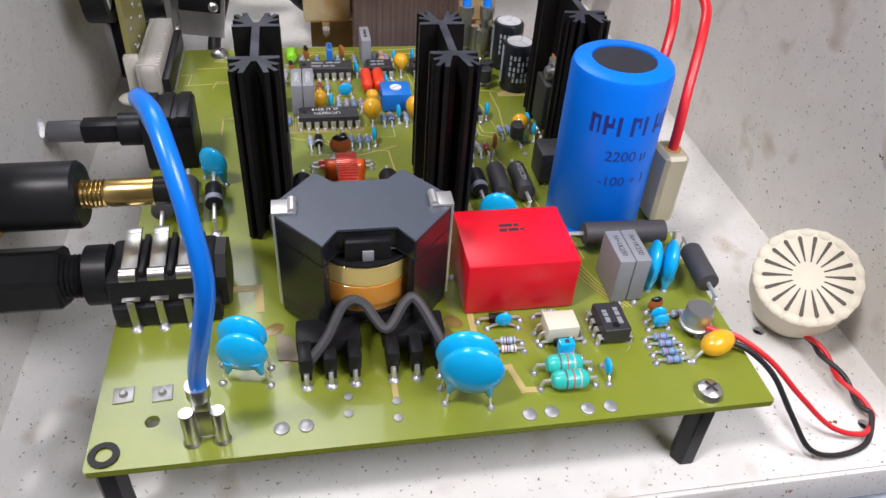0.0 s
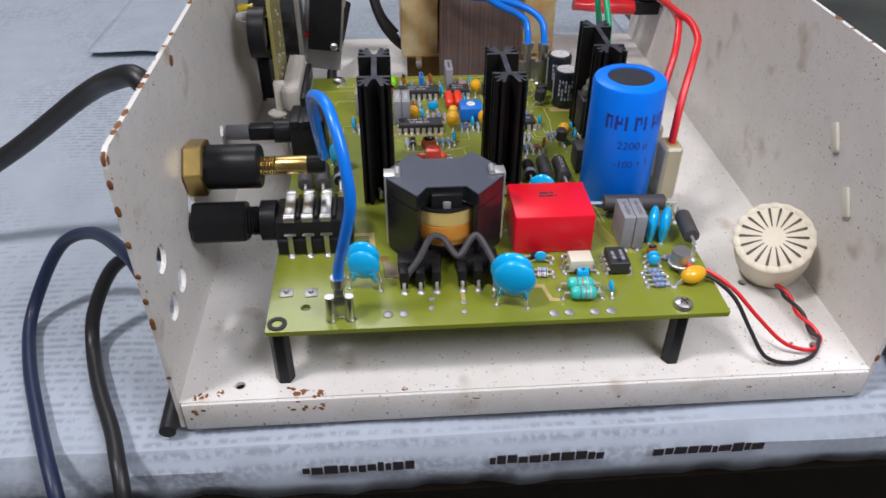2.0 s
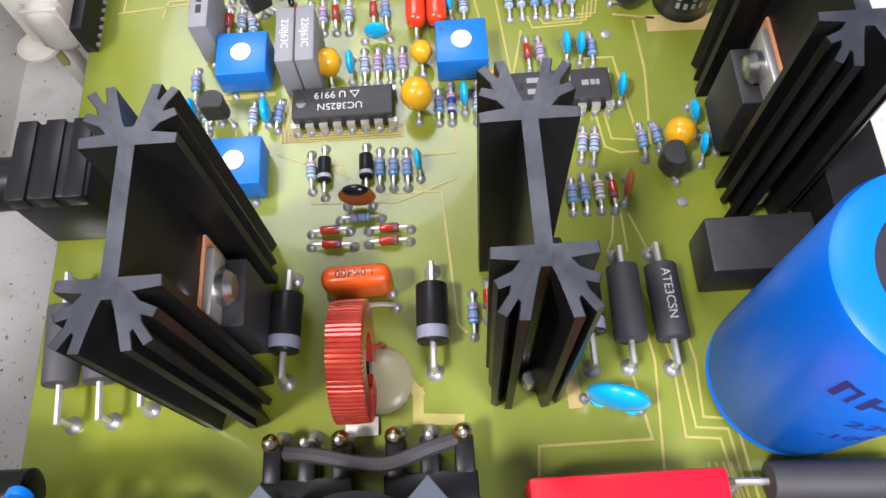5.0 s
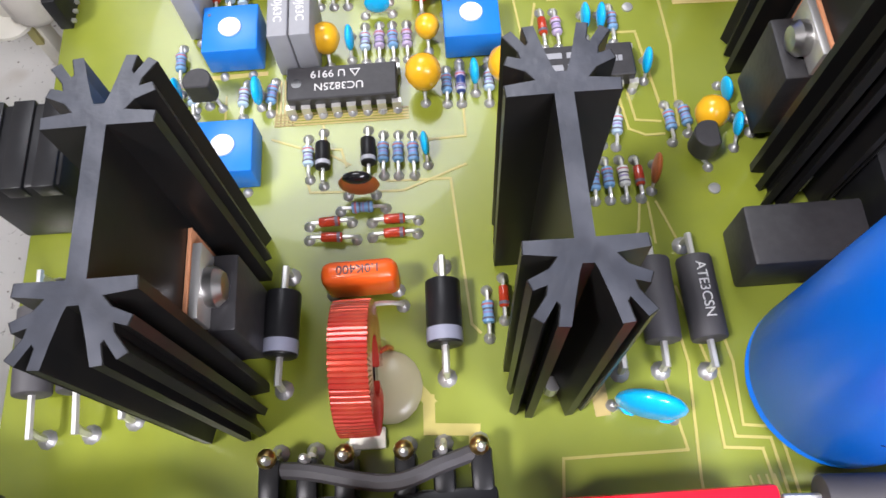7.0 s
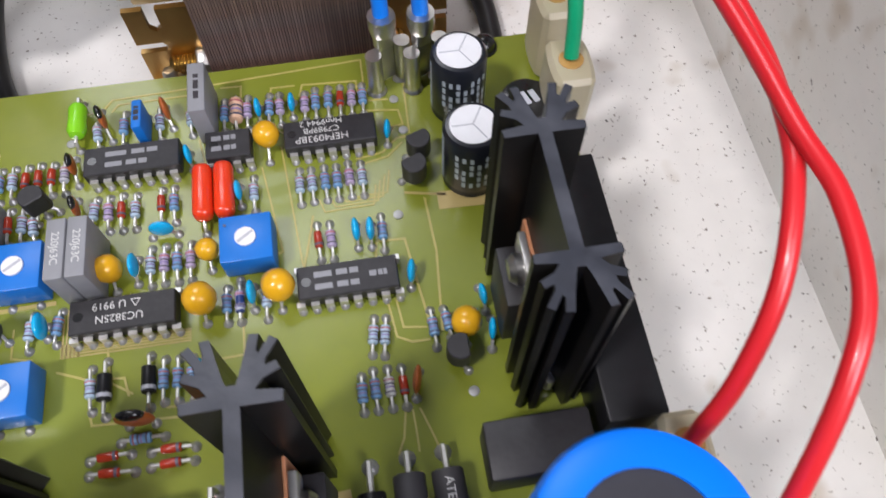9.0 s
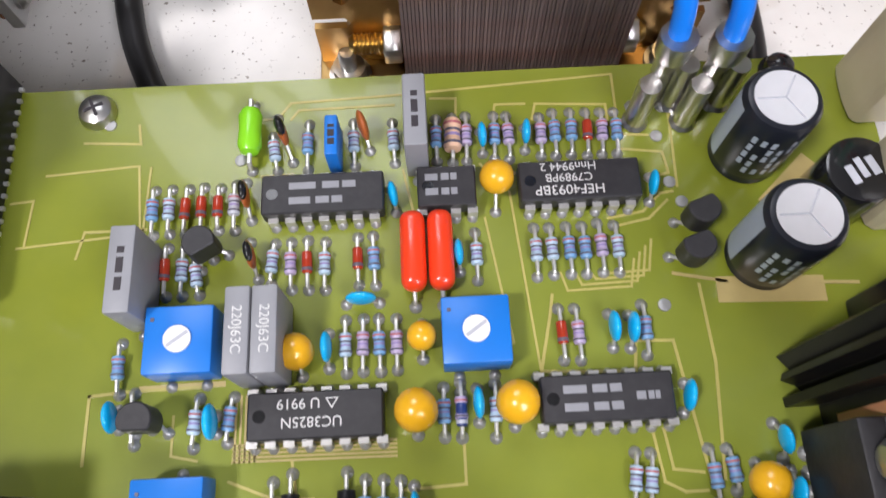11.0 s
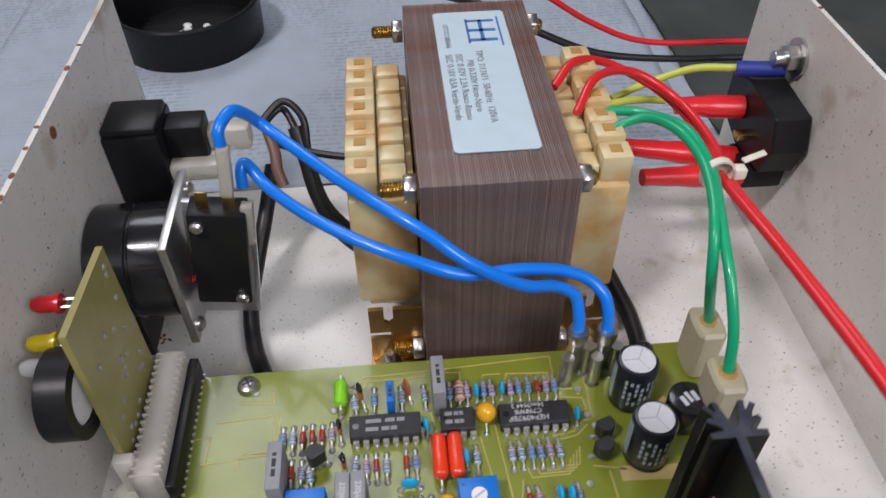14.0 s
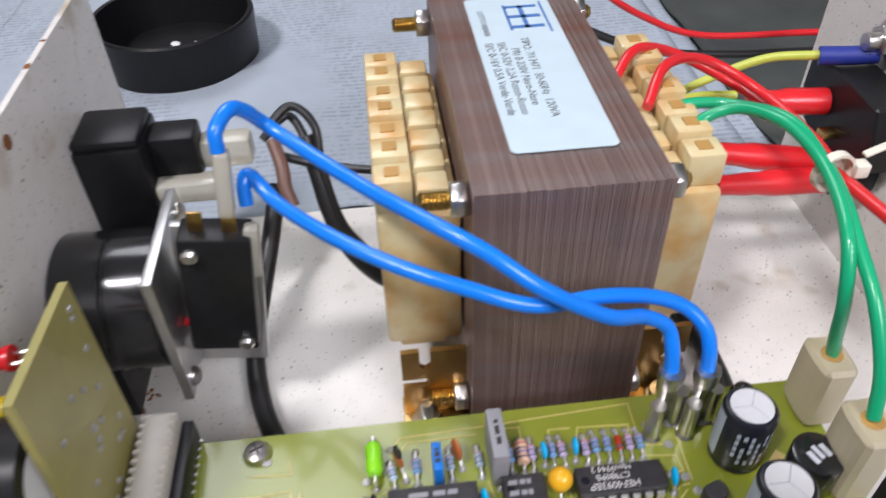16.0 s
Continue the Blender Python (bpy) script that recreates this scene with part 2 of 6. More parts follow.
material("residue", (0.24, 0.21, 0.14), 0.4, grain=0.6, scale=160, color2=(0.14, 0.08, 0.03))
material("shell_nylon", (0.66, 0.60, 0.42), 0.35, grain=0.3, scale=160, color2=(0.56, 0.48, 0.28), trans=0.4)
material("shaft_grey", (0.11, 0.11, 0.115), 0.4, grain=0.2, scale=300)
material("rust", (0.23, 0.09, 0.03), 0.85, grain=0.6, scale=200, bump=0.3)
material("bench_wood", (0.055, 0.042, 0.032), 0.6, grain=0.5, scale=40, bump=0.1)
material("bench_fabric", (0.060, 0.075, 0.065), 0.9, grain=0.6, scale=40, bump=0.3)
material("plaster", (0.70, 0.70, 0.69), 0.9, grain=0.2, scale=6, patch=0.2, patch_scale=2)
material("cloth_dark", (0.045, 0.052, 0.050), 0.9, grain=0.6, scale=60, bump=0.4, patch=0.5, patch_scale=14, sheen=(0.09, 0.10, 0.085))
material("bare_laminate", (0.33, 0.30, 0.10), 0.4, grain=0.35, scale=160, color2=(0.26, 0.21, 0.07), patch=0.4, patch_scale=60, coat=0.2)

# each iron plate has its own tone
nt = M["lamination"].node_tree
plate_tone = nt.nodes.new("ShaderNodeObjectInfo")
span = nt.nodes.new("ShaderNodeMapRange")
span.inputs["To Min"].default_value, span.inputs["To Max"].default_value = 0.78, 1.15
nt.links.new(plate_tone.outputs["Random"], span.inputs["Value"])
tone = nt.nodes.new("ShaderNodeVectorMath")
tone.operation = "SCALE"
base = nt.nodes["Principled BSDF"].inputs["Base Color"]
nt.links.new(base.links[0].from_socket, tone.inputs[0])
nt.links.new(span.outputs["Result"], tone.inputs["Scale"])
nt.links.new(tone.outputs["Vector"], base)

# ---- building helpers; lengths in millimetres ----
MM = 0.001


def part(name, bm, mat, parent=None, label="", smooth=True):
    """Links a bmesh, drawn in millimetres, as one mesh object under its thing."""
    bmesh.ops.scale(bm, vec=(MM, MM, MM), verts=bm.verts)
    me = bpy.data.meshes.new(name)
    bm.normal_update()
    if smooth:
        for f in bm.faces:
            f.smooth = True
        for e in bm.edges:
            if len(e.link_faces) == 2 and e.calc_face_angle(0) > 0.6:
                e.smooth = False
    bm.to_mesh(me)
    bm.free()
    me.materials.append(M[mat] if isinstance(mat, str) else mat)
    ob = new(name, me)
    ob.parent = parent
    if label:
        tagged(ob, label)
    return ob


def thing(name, label, category, at=(0, 0, 0), turn=0, group="", kind=""):
    ob = new(name)
    ob.empty_display_size = 0.005
    ob.matrix_basis = pose(at[0] * MM, at[1] * MM, at[2] * MM, 0, 0, turn)
    return tagged(ob, label, category, group, kind)


def share(name, mesh_of, parent, m=None):
    """Another object on the mesh of an earlier part."""
    ob = new(name, mesh_of.data)
    ob.parent = parent
    if m is not None:
        ob.matrix_basis = m
    return ob


def shift(x, y, z, rx=0, ry=0, rz=0):
    return pose(x * MM, y * MM, z * MM, rx, ry, rz)


def turned(x=0, y=0, z=0, rx=0, ry=0, rz=0):
    return pose(x, y, z, rx, ry, rz)


def box(x0, x1, y0, y1, z0, z1, bevel=0.0, seg=2, m=None, bm=None):
    bm = bm or bmesh.new()
    vs = bmesh.ops.create_cube(bm, size=1)["verts"]
    for v in vs:
        v.co = ((x0 + x1) / 2 + v.co.x * (x1 - x0), (y0 + y1) / 2 + v.co.y * (y1 - y0), (z0 + z1) / 2 + v.co.z * (z1 - z0))
    if bevel:
        es = {e for v in vs for e in v.link_edges}
        got = bmesh.ops.bevel(bm, geom=list(es), offset=bevel, segments=seg, affect="EDGES", profile=0.5)
        vs = list({v for f in got["faces"] for v in f.verts} | {v for v in vs if v.is_valid})
    if m is not None:
        bmesh.ops.transform(bm, matrix=m, verts=vs)
    return bm


def lathe(profile, seg=20, m=None, bm=None, start=0.0):
    """Turns a profile of (radius, height) about z."""
    bm = bm or bmesh.new()
    rings, made = [], []
    for r, z in profile:
        if r < 1e-6:
            ring = [bm.verts.new((0, 0, z))]
        else:
            ring = [bm.verts.new((r * math.cos(start + 2 * math.pi * i / seg), r * math.sin(start + 2 * math.pi * i / seg), z)) for i in range(seg)]
        rings.append(ring)
        made += ring
    for a, b in zip(rings, rings[1:]):
        for i in range(seg):
            j = (i + 1) % seg
            if len(a) == 1 and len(b) == 1:
                continue
            if len(a) == 1:
                bm.faces.new((a[0], b[j], b[i]))
            elif len(b) == 1:
                bm.faces.new((a[i], a[j], b[0]))
            else:
                bm.faces.new((a[i], a[j], b[j], b[i]))
    if len(rings[0]) > 1:
        bm.faces.new(list(reversed(rings[0])))
    if len(rings[-1]) > 1:
        bm.faces.new(rings[-1])
    if m is not None:
        bmesh.ops.transform(bm, matrix=m, verts=made)
    return bm


def cyl(r, z0, z1, seg=16, m=None, bm=None, edge=0.0, start=0.0):
    if edge:
        return lathe([(r - edge, z0), (r - edge * 0.3, z0 + edge * 0.3), (r, z0 + edge), (r, z1 - edge), (r - edge * 0.3, z1 - edge * 0.3), (r - edge, z1)], seg, m, bm, start)
    return lathe([(r, z0), (r, z1)], seg, m, bm, start)


def prism(outline, z0, z1, bm=None, m=None, bevel=0.0):
    bm = bm or bmesh.new()
    low = [bm.verts.new((x, y, z0)) for x, y in outline]
    top = [bm.verts.new((x, y, z1)) for x, y in outline]
    n = len(outline)
    faces = [bm.faces.new(list(reversed(low))), bm.faces.new(top)]
    faces += [bm.faces.new((low[i], low[(i + 1) % n], top[(i + 1) % n], top[i])) for i in range(n)]
    vs = low + top
    if bevel:
        got = bmesh.ops.bevel(bm, geom=list({e for f in faces for e in f.edges}), offset=bevel, segments=1, affect="EDGES")
        vs = list({v for f in got["faces"] for v in f.verts} | {v for v in vs if v.is_valid})
    if m is not None:
        bmesh.ops.transform(bm, matrix=m, verts=vs)
    return bm


def smooth_path(points, per=8):
    """A Catmull-Rom curve through the points."""
    ps = [Vector(p) for p in points]
    ps = [ps[0] * 2 - ps[1]] + ps + [ps[-1] * 2 - ps[-2]]
    out = []
    for i in range(1, len(ps) - 2):
        a, b, c, d = ps[i - 1 : i + 3]
        for k in range(per):
            t = k / per
            out.append(0.5 * (2 * b + (c - a) * t + (2 * a - 5 * b + 4 * c - d) * t * t + (3 * b - a - 3 * c + d) * t**3))
    return out + [ps[-2]]


def tube(points, r, seg=8, per=8, bm=None, radii=None, caps=True):
    """A round wire along a smooth curve."""
    bm = bm or bmesh.new()
    ps = smooth_path(points, per) if per > 1 else [Vector(p) for p in points]
    side = None
    rings = []
    for i, p in enumerate(ps):
        d = (ps[min(i + 1, len(ps) - 1)] - ps[max(i - 1, 0)]).normalized()
        if side is None:
            side = d.cross(Vector((0, 0, 1)) if abs(d.z) < 0.9 else Vector((1, 0, 0))).normalized()
        side = (side - d * side.dot(d)).normalized()
        other = d.cross(side)
        rr = radii[min(len(radii) - 1, int(i / len(ps) * len(radii)))] if radii else r
        rings.append([bm.verts.new(p + (side * math.cos(2 * math.pi * k / seg) + other * math.sin(2 * math.pi * k / seg)) * rr) for k in range(seg)])
    for a, b in zip(rings, rings[1:]):
        for k in range(seg):
            bm.faces.new((a[k], a[(k + 1) % seg], b[(k + 1) % seg], b[k]))
    if caps:
        bm.faces.new(list(reversed(rings[0])))
        bm.faces.new(rings[-1])
    return bm


def ball(rx, ry, rz, m=None, bm=None, seg=14, rings=9, squash=0.0):
    """An ellipsoid; squash flattens its lower half."""
    prof = []
    for i in range(rings + 1):
        a = -math.pi / 2 + math.pi * i / rings
        prof.append((math.cos(a) if 0 < i < rings else 0, math.sin(a)))
    s = Matrix.Diagonal((rx, ry, rz, 1))
    return lathe(prof, seg, (m @ s) if m is not None else s, bm)


def hexagon(r, turn=0.0):
    return [(r * math.cos(math.pi / 3 * i + turn), r * math.sin(math.pi / 3 * i + turn)) for i in range(6)]


def ngon(r, n, cx=0.0, cy=0.0):
    return [(cx + r * math.cos(2 * math.pi * i / n), cy + r * math.sin(2 * math.pi * i / n)) for i in range(n)]


def slab(outline, holes, z0, z1, m=None):
    """A flat sheet with holes that go through it."""
    bm = bmesh.new()
    edges = []
    for ring in [outline] + holes:
        vs = [bm.verts.new((x, y, z0)) for x, y in ring]
        edges += [bm.edges.new((vs[i], vs[(i + 1) % len(vs)])) for i in range(len(vs))]
    bmesh.ops.triangle_fill(bm, edges=edges, use_beauty=True)
    got = bmesh.ops.extrude_face_region(bm, geom=list(bm.faces))
    bmesh.ops.translate(bm, vec=(0, 0, z1 - z0), verts=[v for v in got["geom"] if isinstance(v, bmesh.types.BMVert)])
    bmesh.ops.recalc_face_normals(bm, faces=list(bm.faces))
    if m is not None:
        bmesh.ops.transform(bm, matrix=m, verts=list(bm.verts))
    return bm


def lettering(text, size, mat, parent, m, name="lettering", spread=1.0):
    """Printed words in the built-in font, as a thin mesh."""
    cu = bpy.data.curves.new(name, "FONT")
    cu.body, cu.size, cu.extrude, cu.align_x, cu.align_y = text, size * MM, 0.00003, "CENTER", "CENTER"
    cu.space_character = spread
    tmp = bpy.data.objects.new(name, cu)
    scene.collection.objects.link(tmp)
    bpy.context.view_layer.update()
    me = bpy.data.meshes.new_from_object(tmp.evaluated_get(bpy.context.evaluated_depsgraph_get()))
    bpy.data.objects.remove(tmp)
    bpy.data.curves.remove(cu)
    me.materials.clear()
    me.materials.append(M[mat])
    ob = new(name, me)
    ob.parent = parent
    ob.matrix_basis = m
    return ob


def bars(rows, mat, parent, m, name="print"):
    """Unreadable print as plain bars: rows of (x0, x1, y0, y1) on a flat face."""
    bm = bmesh.new()
    for x0, x1, y0, y1 in rows:
        box(x0, x1, y0, y1, 0, 0.06, bm=bm)
    ob = part(name, bm, mat, parent, smooth=False)
    ob.matrix_basis = m
    return ob


Z = 22.5  # top of the circuit board
PADS = []  # solder joints on it

# ---- the room and the bench ----
bm = box(-2400, 2600, -2600, 2400, -760, -750)
tagged(part("floor", bm, "bench_wood", smooth=False), "dark floor under the bench", "floor", kind="structure")
for n, b in (("wall_north", (-2450, 2650, 2400, 2450)), ("wall_south", (-2450, 2650, -2650, -2600)), ("wall_west", (-2450, -2400, -2600, 2400)), ("wall_east", (2600, 2650, -2600, 2400))):
    tagged(part(n, box(*b, -760, 1850), "plaster", smooth=False), "plain pale plaster wall of the room", "wall", kind="structure")
tagged(part("ceiling", box(-2450, 2650, -2650, 2450, 1850, 1900), "plaster", smooth=False), "plain pale plaster ceiling", "ceiling", kind="structure")
bench = thing("workbench", "dark wooden workbench covered with newspaper", "table", (80, 200, -750))
part("tabletop", box(-900, 900, -207, 700, 700, 734, 3), "bench_wood", bench)
for sx in (-850, 850):
    for sy in (-180, 650):
        part("leg", box(sx - 30, sx + 30, sy - 30, sy + 30, 0, 700, 3), "bench_wood", bench)


def newspaper(label, x0, x1, y0, y1, z, seed, drop=0.0, nx=70, ny=70):
    """A crumpled sheet; drop lets its front edge hang over the bench."""
    bm = bmesh.new()
    rows = []
    for j in range(ny + 1):
        row = []
        for i in range(nx + 1):
            x, y = x0 + (x1 - x0) * i / nx, y0 + (y1 - y0) * j / ny
            h = 2.2 * noise.noise((x * 0.012 + seed, y * 0.012, 0.3)) + 0.8 * noise.noise((x * 0.04, y * 0.04 + seed, 1.7))
            zz, yy = z + 2.2 + h, y
            if drop and y < -10:
                d = -10 - y
                yy, zz = -10 - min(d, 5) - 1.5 * noise.noise((x * 0.02, d * 0.03, seed)) - d * 0.08, z + 2.2 - d * 0.97 + h * 0.3
            if j == 0:
                yy += 3 * noise.noise((x * 0.07, seed, 0))
            row.append(bm.verts.new((x, yy, zz)))
        rows.append(row)
    for j in range(ny):
        for i in range(nx):
            bm.faces.new((rows[j][i], rows[j][i + 1], rows[j + 1][i + 1], rows[j + 1][i]))
    th = thing("newspaper", label, "newspaper")
    ob = part("sheet", bm, "newsprint", th)
    so = ob.modifiers.new("thickness", "SOLIDIFY")
    so.thickness = 0.0002
    return th


paper = newspaper("crumpled printed newspaper sheet spread under the metal case", -420, 230, -29, 640, -16, 3.1, drop=1.0, nx=110, ny=110)
cloth = thing("cloth", "dark grey crumpled cloth lying on the bench beside the newspaper", "cloth")
bm = bmesh.new()
grid = [[bm.verts.new((x, y, -13 + 10 * abs(noise.noise((x * 0.012, y * 0.012, 5.0))) + 4 * noise.noise((x * 0.04, y * 0.03, 2.0)))) for x in range(208, 700, 8)] for y in range(-10, 660, 8)]
for ra, rb in zip(grid, grid[1:]):
    for i in range(len(ra) - 1):
        bm.faces.new((ra[i], ra[i + 1], rb[i + 1], rb[i]))
part("sheet", bm, "cloth_dark", cloth).modifiers.new("thickness", "SOLIDIFY").thickness = 0.001
paper2 = newspaper("second newspaper sheet spread behind the metal case", -150, 198, 300, 640, -13.5, 8.4)

for x0 in (8, 66, 118):
    rnd = random.Random(x0)
    xx = x0
    while xx < x0 + 34:
        w = rnd.uniform(1.6, 4.2)
        part("headline", box(xx, xx + w, -17.7, -17.4, -21.2 + rnd.uniform(-0.3, 0.3), -18.0 + rnd.uniform(-0.6, 0.8)), "print_dark", paper, "dark unreadable headline", smooth=False)
        xx += w + 0.5

# ---- metal case ----
XL, XR, YF, YB, WZ = -28.0, 189.0, -5.0, 285.0, 86.0
case = thing("metal_case", "open white-painted sheet metal instrument case with specks and rust", "case", (80, 140, -1.4))
ox, oy, oz = -80, -140, 1.4
floor_holes = [ngon(1.6, 12, x + ox, y + oy) for x, y in ((-10.5, 1.0), (176, 6.5), (165, 40))]
part("base_panel", slab([(XL + ox, YF + oy), (XR + ox, YF + oy), (XR + ox, YB + oy), (XL + ox, YB + oy)], floor_holes, oz - 1.4, oz), "white_enamel", case, smooth=False)
part("front_lip", box(XL + 0.6 + ox, XR - 0.6 + ox, YF - 1.3 + oy, YF + oy, -11 + oz, oz - 0.02, 0.5), "white_enamel", case)
part("back_lip", box(XL + 0.6 + ox, XR - 0.6 + ox, YB + oy, YB + 1.3 + oy, -11 + oz, oz - 0.02, 0.5), "white_enamel", case)
# side panels are drawn in (y, z) and stood up
stand = Matrix(((0, 0, 1, 0), (1, 0, 0, 0), (0, 1, 0, 0), (0, 0, 0, 1)))
front_holes = [ngon(4.2, 18, 50 + oy, 36 + oz), ngon(4.4, 18, 24 + oy, 25 + oz), ngon(4.4, 18, 12 + oy, 24 + oz), ngon(4.4, 18, 12 + oy, 42 + oz), ngon(3.0, 14, 108 + oy, 33 + oz)]
edge_l = [(YF + oy, -11 + oz), (YB + oy, -11 + oz), (YB + oy, WZ + oz), (YF + 4 + oy, WZ + oz), (YF + 0.6 + oy, WZ - 1.2 + oz), (YF + oy, WZ - 4 + oz)]
part("side_panel", slab(edge_l, front_holes, XL - 1.4 + ox, XL + ox, stand), "white_enamel", case, smooth=False)
part("side_panel", slab(edge_l, [ngon(1.8, 12, 255 + oy, 69 + oz)], XR + ox, XR + 1.4 + ox, stand), "white_enamel", case, smooth=False)
for y in (62, 140, 215):
    part("screw_hole", cyl(1.7, 0, 0.25, 12, turned(XL + 0.05 + ox, y + oy, WZ - 5 + oz, 0, 90, 0)), "rust", case, "rust-rimmed hole")
rnd = random.Random(8)
for x, z, r in ((8, -4.5, 1.4), (14, -4.0, 0.9), (-24, -3.5, 1.2), (150, -4.5, 0.6), (62, -3.0, 0.6), (108, -5.5, 0.5)):
    for k in range(6):
        part("rust_spot", ball(r * rnd.uniform(0.3, 1.0), 0.12, r * rnd.uniform(0.2, 0.6), turned(x + rnd.gauss(0, r * 1.3) + ox, YF - 1.3 + oy, z + rnd.gauss(0, r * 0.9) + oz), seg=8, rings=4), "rust", case, "brown rust stain")
rnd = random.Random(21)
for side in (XL - 0.7, XR + 0.7):
    for k in range(26):
        r = rnd.uniform(0.5, 1.5) * (2.2 if k % 6 == 0 else 1)
        part("rust_spot", ball(0.78, r, 0.22 + 0.1 * r, turned(side + ox, YF + 8 + 275 * rnd.random() ** 1.4 + oy, WZ + oz), seg=8, rings=5), "rust", case)
    for k in range(9):
        r = rnd.uniform(0.6, 1.8)
        part("rust_spot", ball(0.8, 0.25, r, turned(side + ox, YF + oy, 4 + 74 * rnd.random() + oz), seg=8, rings=5), "rust", case)
    part("rust_spot", ball(0.9, 1.6, 2.2, turned(side + ox, YF + 1.4 + oy, WZ - 2.4 + oz), seg=10, rings=6), "rust", case)
for x, y, r in ((-16, -1.5, 1.4), (6, -3.4, 2.4), (9.5, -2.6, 1.2), (14, -3.8, 1.6), (-23, -3.0, 2.0), (40, -3.9, 0.9), (-25, 206, 3.2), (-22, 212, 1.8), (168, 8, 1.0)):
    for k in range(6):
        part("rust_spot", ball(r * rnd.uniform(0.2, 0.6), r * rnd.uniform(0.15, 0.5), 0.08, turned(x + rnd.gauss(0, r * 0.8) + ox, y + rnd.gauss(0, r * 0.5) + oy, 0.02 + oz, 0, 0, rnd.uniform(0, 180)), seg=8, rings=4), "rust", case)
for x, y in ((5, 12), (150, 12), (5, 260), (150, 260)):
    part("foot", cyl(7, -14.5 + oz, -11 + oz + 9.5, 18, turned(x + ox, y + oy, 0)), "black_plastic", case, "black rubber foot")
for y, z in ((51, 53), (34, 38)):
    th = part("clip", box(-1.4, -0.02, -5, 5, -2.0, 2.0, 0.6, m=turned(XR + ox, y + oy, z + oz, 55, 0, 0)), "ivory_plastic", case, "ivory plastic clip")

# ---- circuit board ----
board = thing("circuit_board", "olive green printed circuit board with soldered components on posts", "circuit board", (70, 89, Z))
part("laminate", slab([(-69.5, -89), (69.5, -89), (70, -88.5), (70, 88.5), (69.5, 89), (-69.5, 89), (-70, 88.5), (-70, -88.5)], [ngon(1.5, 12, 11.2 - 70, 10.5 - 89)], -1.6, 0), "fr4", board, smooth=False)


def trace(width, *pts, mat="trace"):
    """A copper track under the lacquer, from point to point on the board."""
    bm = bmesh.new()
    for k, ((ax, ay), (bx, by)) in enumerate(zip(pts, pts[1:])):
        L, a = math.hypot(bx - ax, by - ay), math.degrees(math.atan2(by - ay, bx - ax))
        box(-width / 2, L + width / 2, -width / 2, width / 2, 0, 0.09 + 0.012 * (k % 3), m=turned(ax - 70, ay - 89, 0, 0, 0, a), bm=bm)
    part("track", bm, mat, board, smooth=False)


def standoff(x, y, screw, post=True):
    th = thing("standoff", "black hexagonal standoff with a steel screw on top" if screw else "black hexagonal standoff screwed to the case floor", "standoff", (x, y, 0), group="board standoffs")
    if post:
        part("post", prism(hexagon(3.1), 0, Z - 1.65, bevel=0.25), "black_plastic", th, smooth=False)
    if screw:
        s = part("screw", lathe([(3.1, Z + 0.05), (3.1, Z + 0.5), (2.6, Z + 1.5), (1.5, Z + 2.1), (0, Z + 2.25)], 20), "steel", th, "steel cross-head screw")
        bm = box(-1.6, 1.6, -0.25, 0.25, 0, 0.25)
        box(-0.25, 0.25, -1.6, 1.6, 0.01, 0.26, bm=bm)
        part("cross_slot", bm, "print_dark", th).matrix_basis = shift(0, 0, Z + 2.02, 0, 0, 25)
    else:
        part("post_end", lathe([(2.9, Z - 1.6), (2.9, Z + 0.4), (1.6, Z + 0.4), (1.6, Z - 0.6), (0, Z - 0.6)], 16), "black_plastic", th)
    return th


standoff(3.3, 3.5, False)
standoff(126.3, 3.9, True)
standoff(15.0, 173.4, True)
rear_post = standoff(126, 175.4, False)
bm = lathe([(2.2, Z - 0.2), (2.5, Z + 0.8), (2.2, Z + 2.2), (1.2, Z + 3.1), (0, Z + 3.3)], 18, turned(0, 0, 0))
part("cap", bm, "black_gloss", rear_post, "black domed plastic cap")

